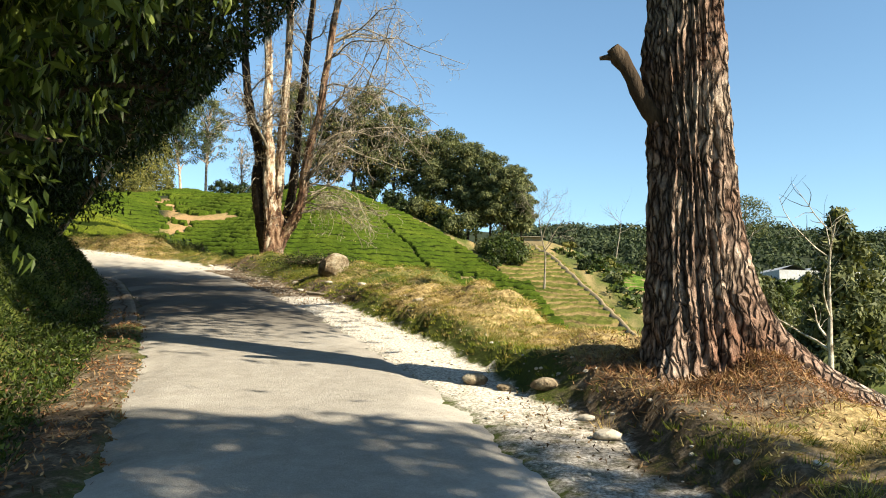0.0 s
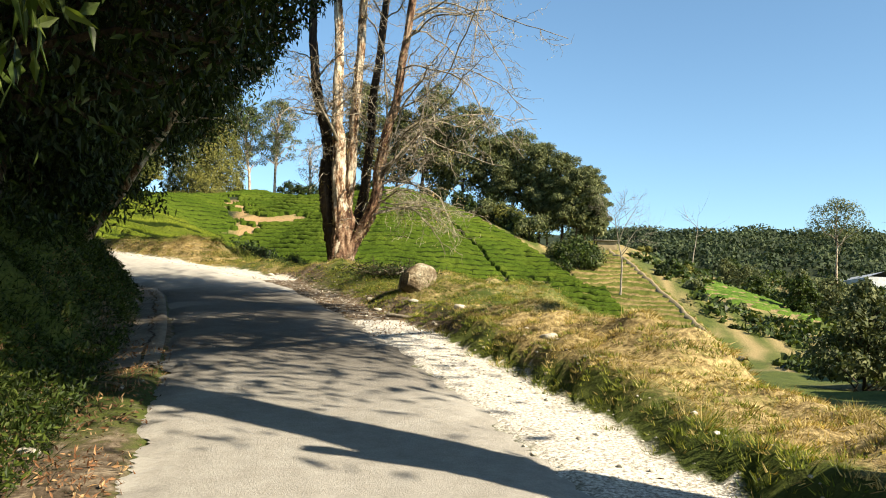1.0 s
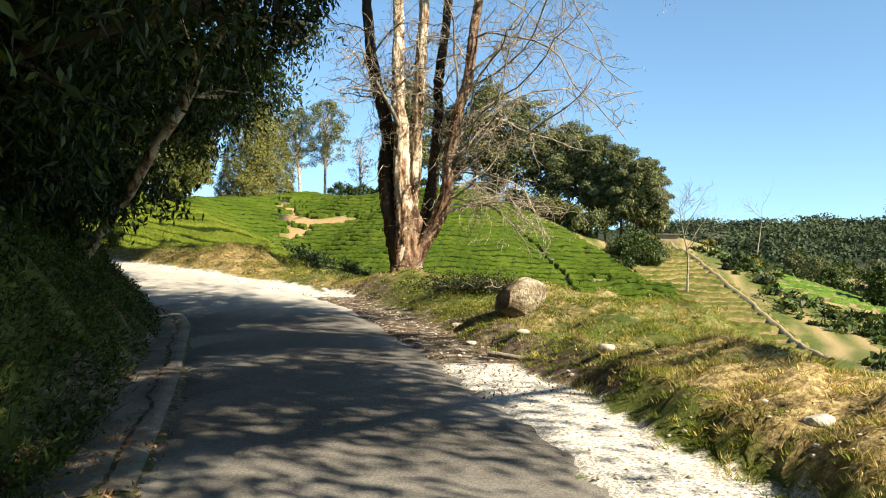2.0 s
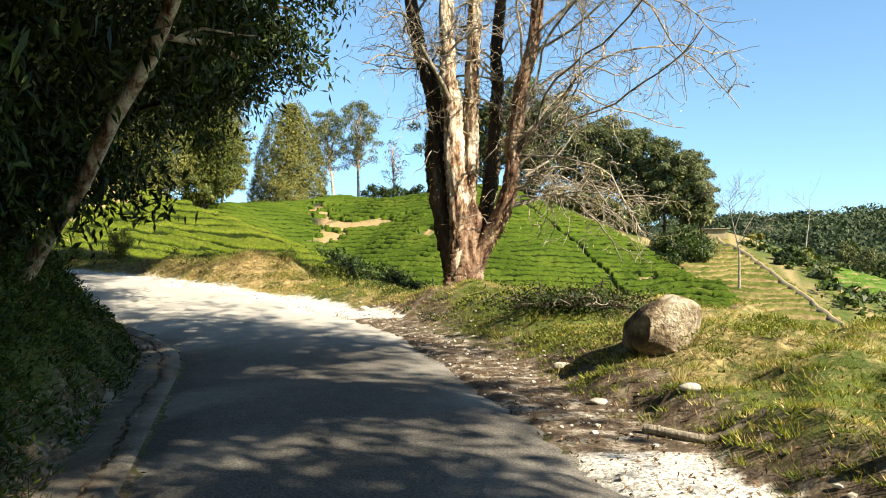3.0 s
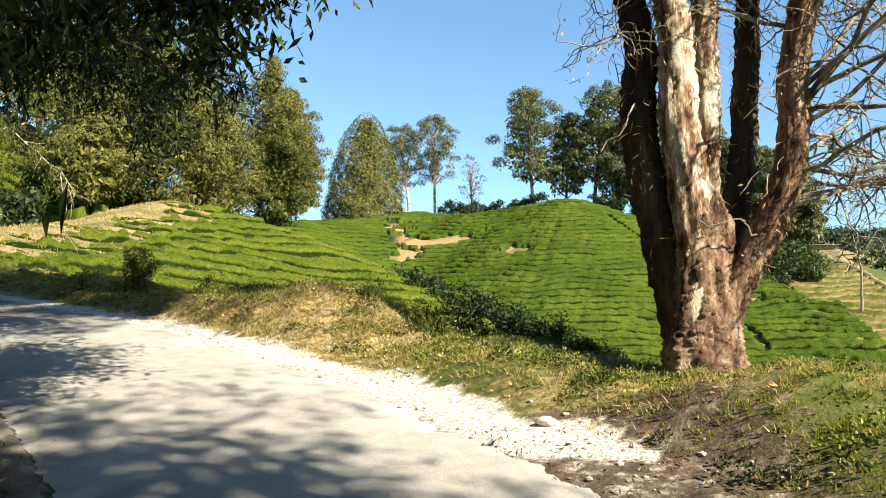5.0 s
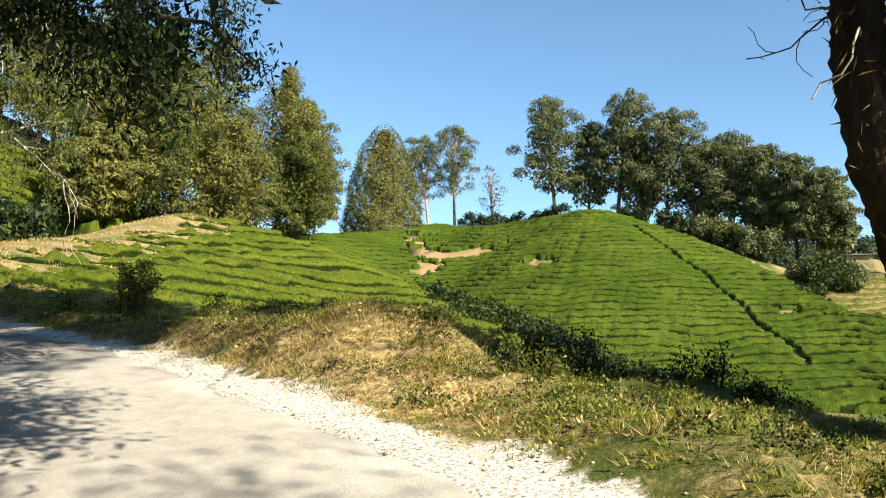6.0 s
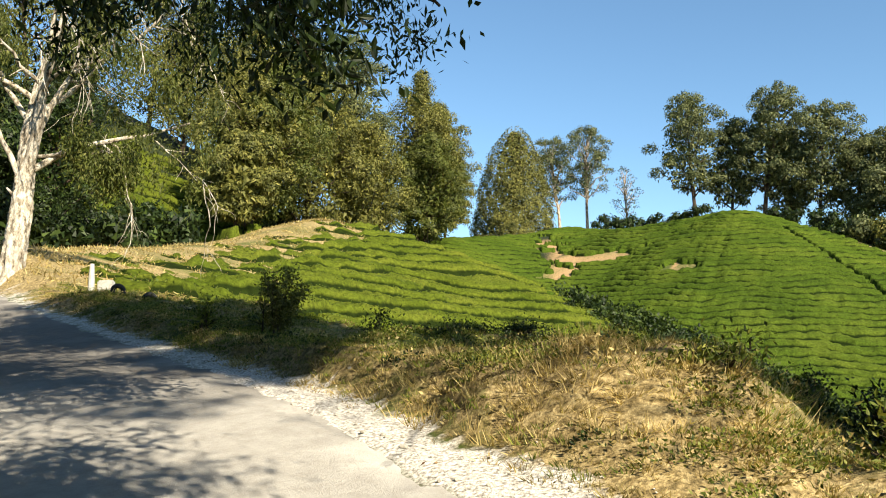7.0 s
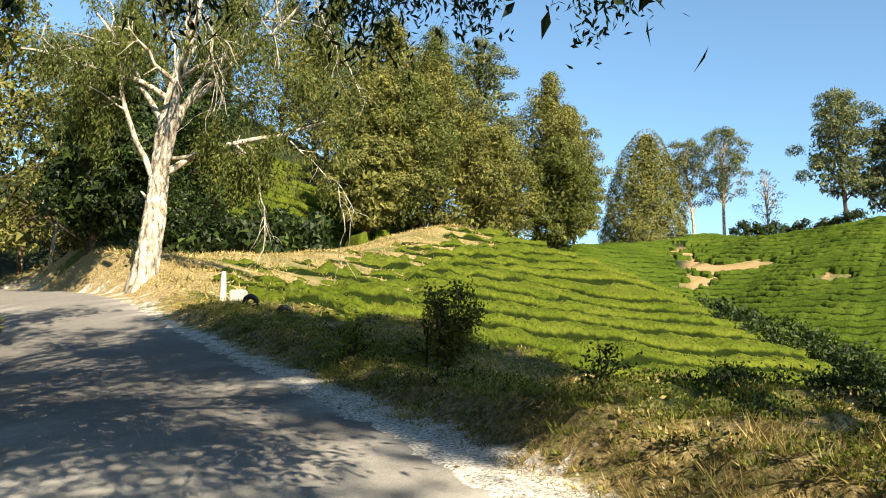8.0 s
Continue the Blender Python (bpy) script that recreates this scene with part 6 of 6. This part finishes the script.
shrub("bushy young tree standing over the ditch by the tea field", -14.87, 30.04, 0.95, 0.15, 800, LEAF_OLIVE, 3000, 0.055, "sapling", 9, True, "sapling")
shrub("small leafy shrub at the tea field's edge", -16.00, 29.99, 0.42, 0.14, 801, WEEDS, 420, 0.06)
BROW = np.array([(-12.6, 29.6), (-11.4, 29.0), (-10.2, 28.4), (-9.2, 27.9), (-8.3, 27.3), (-7.6, 26.9), (-7.0, 26.5), (-6.4, 26.3), (-5.8, 26.4), (-4.6, 26.9)])
rng = np.random.default_rng(809)
for i in range(40):
    f = i / 39 * (len(BROW) - 1.001)
    x, y = BROW[int(f)] + (f - int(f)) * (BROW[int(f) + 1] - BROW[int(f)]) + rng.normal(size=2) * 0.14
    shrub("dark green weedy shrub along the verge above the tea", x, y, rng.uniform(0.13, 0.25) * (1.0 if x > -9.3 else 0.5), 0.20, 810 + i, LEAF_DARK, 1100, 0.034, stems=6)
for i, (x, y, h) in enumerate([(-7.9, 26.65, 0.62), (-8.15, 26.75, 0.48), (-7.55, 26.5, 0.5), (-7.0, 26.35, 0.34), (-6.6, 26.2, 0.36), (-6.2, 26.25, 0.3), (-12.7, 28.75, 0.42), (-5.5, 26.5, 0.34)]):
    shrub("upright dark-leaved weed standing out of the verge", x, y, h, 0.10, 860 + i, LEAF_DARK, 420, 0.042, "tall_weed", 3, True, "weed")
shrub("leafy shrub in the dry grass mound", -9.0, 26.4, 0.16, 0.2, 830, WEEDS, 500, 0.045)
shrub("low leafy shrub on the verge", -8.0, 25.9, 0.18, 0.3, 831, WEEDS, 700, 0.045)


def brush_pile():
    """Cut twigs and vines heaped on the verge."""
    rng = np.random.default_rng(840)
    x0, y0 = -3.22, 20.70
    z0 = height(x0, y0)
    t = thing("brush_pile", "heap of cut dry twigs and vines on the grass verge", "brush pile", (x0, y0, z0))
    for k in range(150):
        a = rng.uniform(0, 6.28)
        p = (x0 + rng.normal() * 0.36, y0 + rng.normal() * 0.24, z0 + abs(rng.normal()) * 0.09 + 0.02)
        lp, lr = limb(rng, p, (math.cos(a), math.sin(a), rng.uniform(-0.1, 0.4)), rng.uniform(0.22, 0.6), 0.008, 0.003, 8, 0.42, -0.14)
        lp[:, 2] = np.maximum(lp[:, 2], z0 + 0.02)
        under(t, "twig", *tube(lp, lr, 5), BARK_DARK if k % 7 else TWIG)
    at = np.array([x0, y0, z0 + 0.10]) + rng.normal(size=(2600, 3)) * np.array([0.45, 0.28, 0.08])
    under(t, "withered_leaves", *leaves(rng, at, (0, 0, -0.3), 0.055, 0.022, 0.8), LEAF_DARK)


brush_pile()


def stick(label, x, y, turn, ln, r, seed):
    rng = np.random.default_rng(seed)
    z0 = height(x, y) + r * 0.8
    lp, lr = limb(rng, (x, y, z0), (math.cos(turn), math.sin(turn), 0), ln, r, r * 0.6, 7, 0.12)
    lp[:, 2] = land(lp[:, 0], lp[:, 1]) + lr * 0.8
    ob = piece("fallen_branch", *tube(lp, lr, 8, 0.08, rng), TWIG, smooth=True)
    return tagged(ob, label, "branch")


stick("short pale fallen branch on the gravel shoulder", -2.62, 16.5, -0.45, 0.75, 0.035, 850)
stick("thin fallen stick on the litter beside the lane", -3.9, 11.0, 1.9, 0.6, 0.015, 851)
stick("thin fallen stick below the bank", -7.9, 19.7, 2.2, 0.7, 0.018, 852)


def stump(x, y, seed):
    rng = np.random.default_rng(seed)
    z0 = height(x, y) - 0.08
    t = thing("stump", "weathered broken stump on the dry verge", "stump", (x, y, z0))
    lp, lr = limb(rng, (x, y, z0), (0.25, -0.1, 1), 0.24, 0.07, 0.04, 6, 0.16)
    under(t, "wood", *tube(lp, lr, 11, 0.2, rng), TWIG, smooth=True)
    for k in range(4):
        a = k * 1.6 + rng.normal() * 0.3
        rp, rr = limb(rng, (x, y, z0 + 0.12), (math.cos(a), math.sin(a), -0.15), 0.22, 0.03, 0.01, 5, 0.15)
        under(t, "root", *tube(rp, rr, 7, 0.1, rng), TWIG, smooth=True)


stump(0.95, 13.4, 860)
stump(1.3, 12.9, 861)


def marker():
    """A white post with a low block beside it, at the bend."""
    x0, y0 = -23.6, 34.7
    z0 = height(x0, y0)
    t = thing("marker_post", "weathered white marker post leaning at the field's corner", "post", (x0, y0, z0 - 0.1))
    under(t, "post", *tube([(x0, y0, z0 - 0.1), (x0 - 0.02, y0, z0 + 0.3), (x0 - 0.05, y0, z0 + 0.66)], [0.075, 0.07, 0.05], 10, 0.06, np.random.default_rng(5)), PAINT)
    bm = bmesh.new()
    bmesh.ops.create_cube(bm, size=1)
    bmesh.ops.scale(bm, vec=(0.32, 0.28, 0.44), verts=bm.verts)
    bmesh.ops.bevel(bm, geom=bm.edges[:], offset=0.03, segments=2, affect="EDGES")
    me = bpy.data.meshes.new("marker_block")
    bm.to_mesh(me)
    bm.free()
    me.materials.append(PAINT)
    ob = new("marker_block", me)
    ob.location = (x0 + 0.36, y0 + 0.10, height(x0 + 0.36, y0 + 0.10) + 0.16)
    ob.rotation_euler = (0.05, -0.08, 0.5)
    tagged(ob, "squat white-painted concrete block beside the post", "block")


marker()


def tyre(x, y, seed):
    bm = bmesh.new()
    ring, seg = 20, 10
    vs = []
    for i in range(ring):
        a = i / ring * 2 * math.pi
        for j in range(seg):
            b2 = j / seg * 2 * math.pi
            r = 0.11 + 0.05 * math.cos(b2)
            vs.append(bm.verts.new((r * math.cos(a), 0.05 * math.sin(b2), r * math.sin(a))))
    for i in range(ring):
        for j in range(seg):
            bm.faces.new([vs[i * seg + j], vs[i * seg + (j + 1) % seg], vs[(i + 1) % ring * seg + (j + 1) % seg], vs[(i + 1) % ring * seg + j]])
    me = bpy.data.meshes.new("old_tyre")
    bm.to_mesh(me)
    bm.free()
    me.materials.append(RUBBER)
    ob = new("old_tyre", me)
    ob.location = (x, y, height(x, y) + 0.11)
    ob.rotation_euler = (0.2, 0, 0.6 + seed)
    tagged(ob, "worn black tyre half sunk at the field's edge", "tyre")


tyre(-21.9, 33.9, 0.0)
tyre(-20.6, 33.5, 0.5)

# fold between the tea slopes: scrub
rng = np.random.default_rng(900)
for i in range(60):
    f = rng.uniform(2.95, len(FOLD) - 1.01)
    k = int(f)
    x = FOLD[k][0] + (f - k) * (FOLD[k + 1][0] - FOLD[k][0]) + rng.normal() * 1.4
    y = FOLD[k][1] + (f - k) * (FOLD[k + 1][1] - FOLD[k][1]) + rng.normal() * 1.4
    if y > 118:
        continue
    z0 = height(x, y) - 0.1
    t = thing("gully_bush", "dark scrubby bush in the gully between tea slopes", "bush", (x, y, z0), "bushes in the gully")
    blobs = [((x + rng.normal() * 0.8, y + rng.normal() * 0.8, z0 + rng.uniform(0.3, 1.2)), np.array([1.0, 1.0, 0.8]) * rng.uniform(0.7, 1.3)) for _ in range(5)]
    at, dd = blob_points(rng, blobs, 700, 0.6)
    under(t, "foliage", *leaves(rng, at, (0, 0, 0.2), 0.35, 0.2, 0.9), LEAF_DARK if i % 3 else LEAF_SHRUB)
    under(t, "stem", *tube([(x, y, z0), (x, y, z0 + 0.7)], [0.09, 0.04], 6), BARK_DARK)


def greenhouse(x, y, w, d, turn):
    z0 = height(x, y)
    t = thing("greenhouse", "long pale plastic-sheeted greenhouse on the far slope", "greenhouse", (x, y, z0))
    c, s = math.cos(turn), math.sin(turn)
    for k in range(5):
        prof = [(0, 0), (0, 3.0), (w / 10, 4.2), (w / 5, 3.0), (w / 5, 0)]
        vs = []
        for yy in (0, d):
            for px_, pz_ in prof:
                u = px_ + k * w / 5
                vs.append((x + u * c - yy * s, y + u * s + yy * c, z0 + pz_))
        fs = [(i, i + 1, i + 6, i + 5) for i in range(4)]
        under(t, "bay", vs, fs, SHEETING)
        under(t, "gable", [vs[q] for q in (0, 1, 3, 4)], [(0, 1, 2, 3)], SHEETING)
        under(t, "gable", [vs[q] for q in (5, 6, 8, 9)], [(0, 1, 2, 3)], SHEETING)


greenhouse(74, 186, 34, 18, 0.1)


def hut(x, y):
    z0 = height(x, y)
    t = thing("hut", "low hut with a pale tin roof on the hill's shoulder", "hut", (x, y, z0 - 0.3))
    bm = bmesh.new()
    bmesh.ops.create_cube(bm, size=1)
    bmesh.ops.scale(bm, vec=(3.2, 2.2, 1.5), verts=bm.verts)
    v = np.array([q.co[:] for q in bm.verts])
    f = np.array([[q.index for q in fc.verts] for fc in bm.faces])
    bm.free()
    under(t, "wall", v + np.array([x, y, z0 + 0.5]), f, TRODDEN)
    r = np.array([(-2.1, -1.6, 1.25), (2.1, -1.6, 1.25), (2.1, 1.6, 1.6), (-2.1, 1.6, 1.6), (-2.1, -1.6, 1.33), (2.1, -1.6, 1.33), (2.1, 1.6, 1.68), (-2.1, 1.6, 1.68)]) + np.array([x, y, z0])
    under(t, "roof", r, [(0, 1, 2, 3), (4, 7, 6, 5), (0, 4, 5, 1), (1, 5, 6, 2), (2, 6, 7, 3), (3, 7, 4, 0)], TWIG)


hut(14.2, 141)


# scrub on the far hill's flank and over the terraces
rng = np.random.default_rng(950)
for i in range(56):
    if i < 38:
        y = rng.uniform(121, 147)
        x = np.interp(y, [84, 95, 112, 131, 146], [10, 9, 7, 1, -12]) + rng.uniform(4.6, 7.5)
    else:
        y = rng.uniform(96, 150)
        x = np.interp(y, [78, 97, 119, 136, 150], [19.5, 19.6, 17.2, 15, 14]) + rng.uniform(2, 14)
    z0 = height(x, y) - 0.1
    t = thing("scrub_bush", "green scrub bush on the slope beside the tea" if i < 38 else "scrub bush on the terrace crest", "bush", (x, y, z0), "scrub beside the tea")
    big = rng.uniform(0.9, 2.2) if i < 38 else rng.uniform(0.4, 0.9)
    big = big * (0.5 + 0.5 * min(1.0, max(0.0, (y - 104) / 16)))
    blobs = [((x + rng.normal() * 0.7 * big, y + rng.normal() * 0.7 * big, z0 + rng.uniform(0.2, 1.5) * big), np.array([0.8, 0.8, 0.8]) * big * rng.uniform(0.7, 1.2)) for _ in range(5)]
    at, dd = blob_points(rng, blobs, 1100, 0.5)
    under(t, "foliage", *tufts(rng, at, dd, 0.42, 0.24), (LEAF_PINE, LEAF_DARK, LEAF_SHRUB, LEAF_OLIVE)[i % 4])
    under(t, "stem", *tube([(x, y, z0), (x, y, z0 + 0.8 * big)], [0.1, 0.05], 6), BARK_DARK)


def low_hedge(x0, y0, x1, y1, n, seed):
    """A dark row of shrubs along a ridge."""
    rng = np.random.default_rng(seed)
    for k in range(n):
        f = (k + 0.5) / n
        x, y = x0 + f * (x1 - x0), y0 + f * (y1 - y0)
        z0 = height(x, y) - 0.2
        t = thing("ridge_shrub", "dark shrub standing along the ridge", "shrub", (x, y, z0), "shrubs on the ridge")
        hgt = rng.uniform(1.8, 3.4)
        blobs = [((x + rng.normal() * 0.6, y + rng.normal() * 0.6, z0 + hgt * g), np.array([0.9, 0.9, 0.7])) for g in (0.25, 0.5, 0.75, 0.9)]
        at, dd = blob_points(rng, blobs, 450, 0.6)
        under(t, "foliage", *tufts(rng, at, dd, 0.5, 0.26), LEAF_DARK)
        under(t, "stem", *tube([(x, y, z0), (x, y, z0 + 1.0)], [0.1, 0.05], 6), BARK_DARK)


low_hedge(-44, 152, -31, 149.5, 9, 970)
low_hedge(-31, 150, -26, 149.8, 4, 971)
low_hedge(-18, 150, -13, 149.5, 4, 975)
low_hedge(-12, 149, 2, 136, 12, 972)
low_hedge(-44.0, 45.5, -50.0, 66, 16, 976)
low_hedge(-61, 82, -58.5, 122, 20, 973)
low_hedge(-65.5, 88, -63, 126, 16, 974)
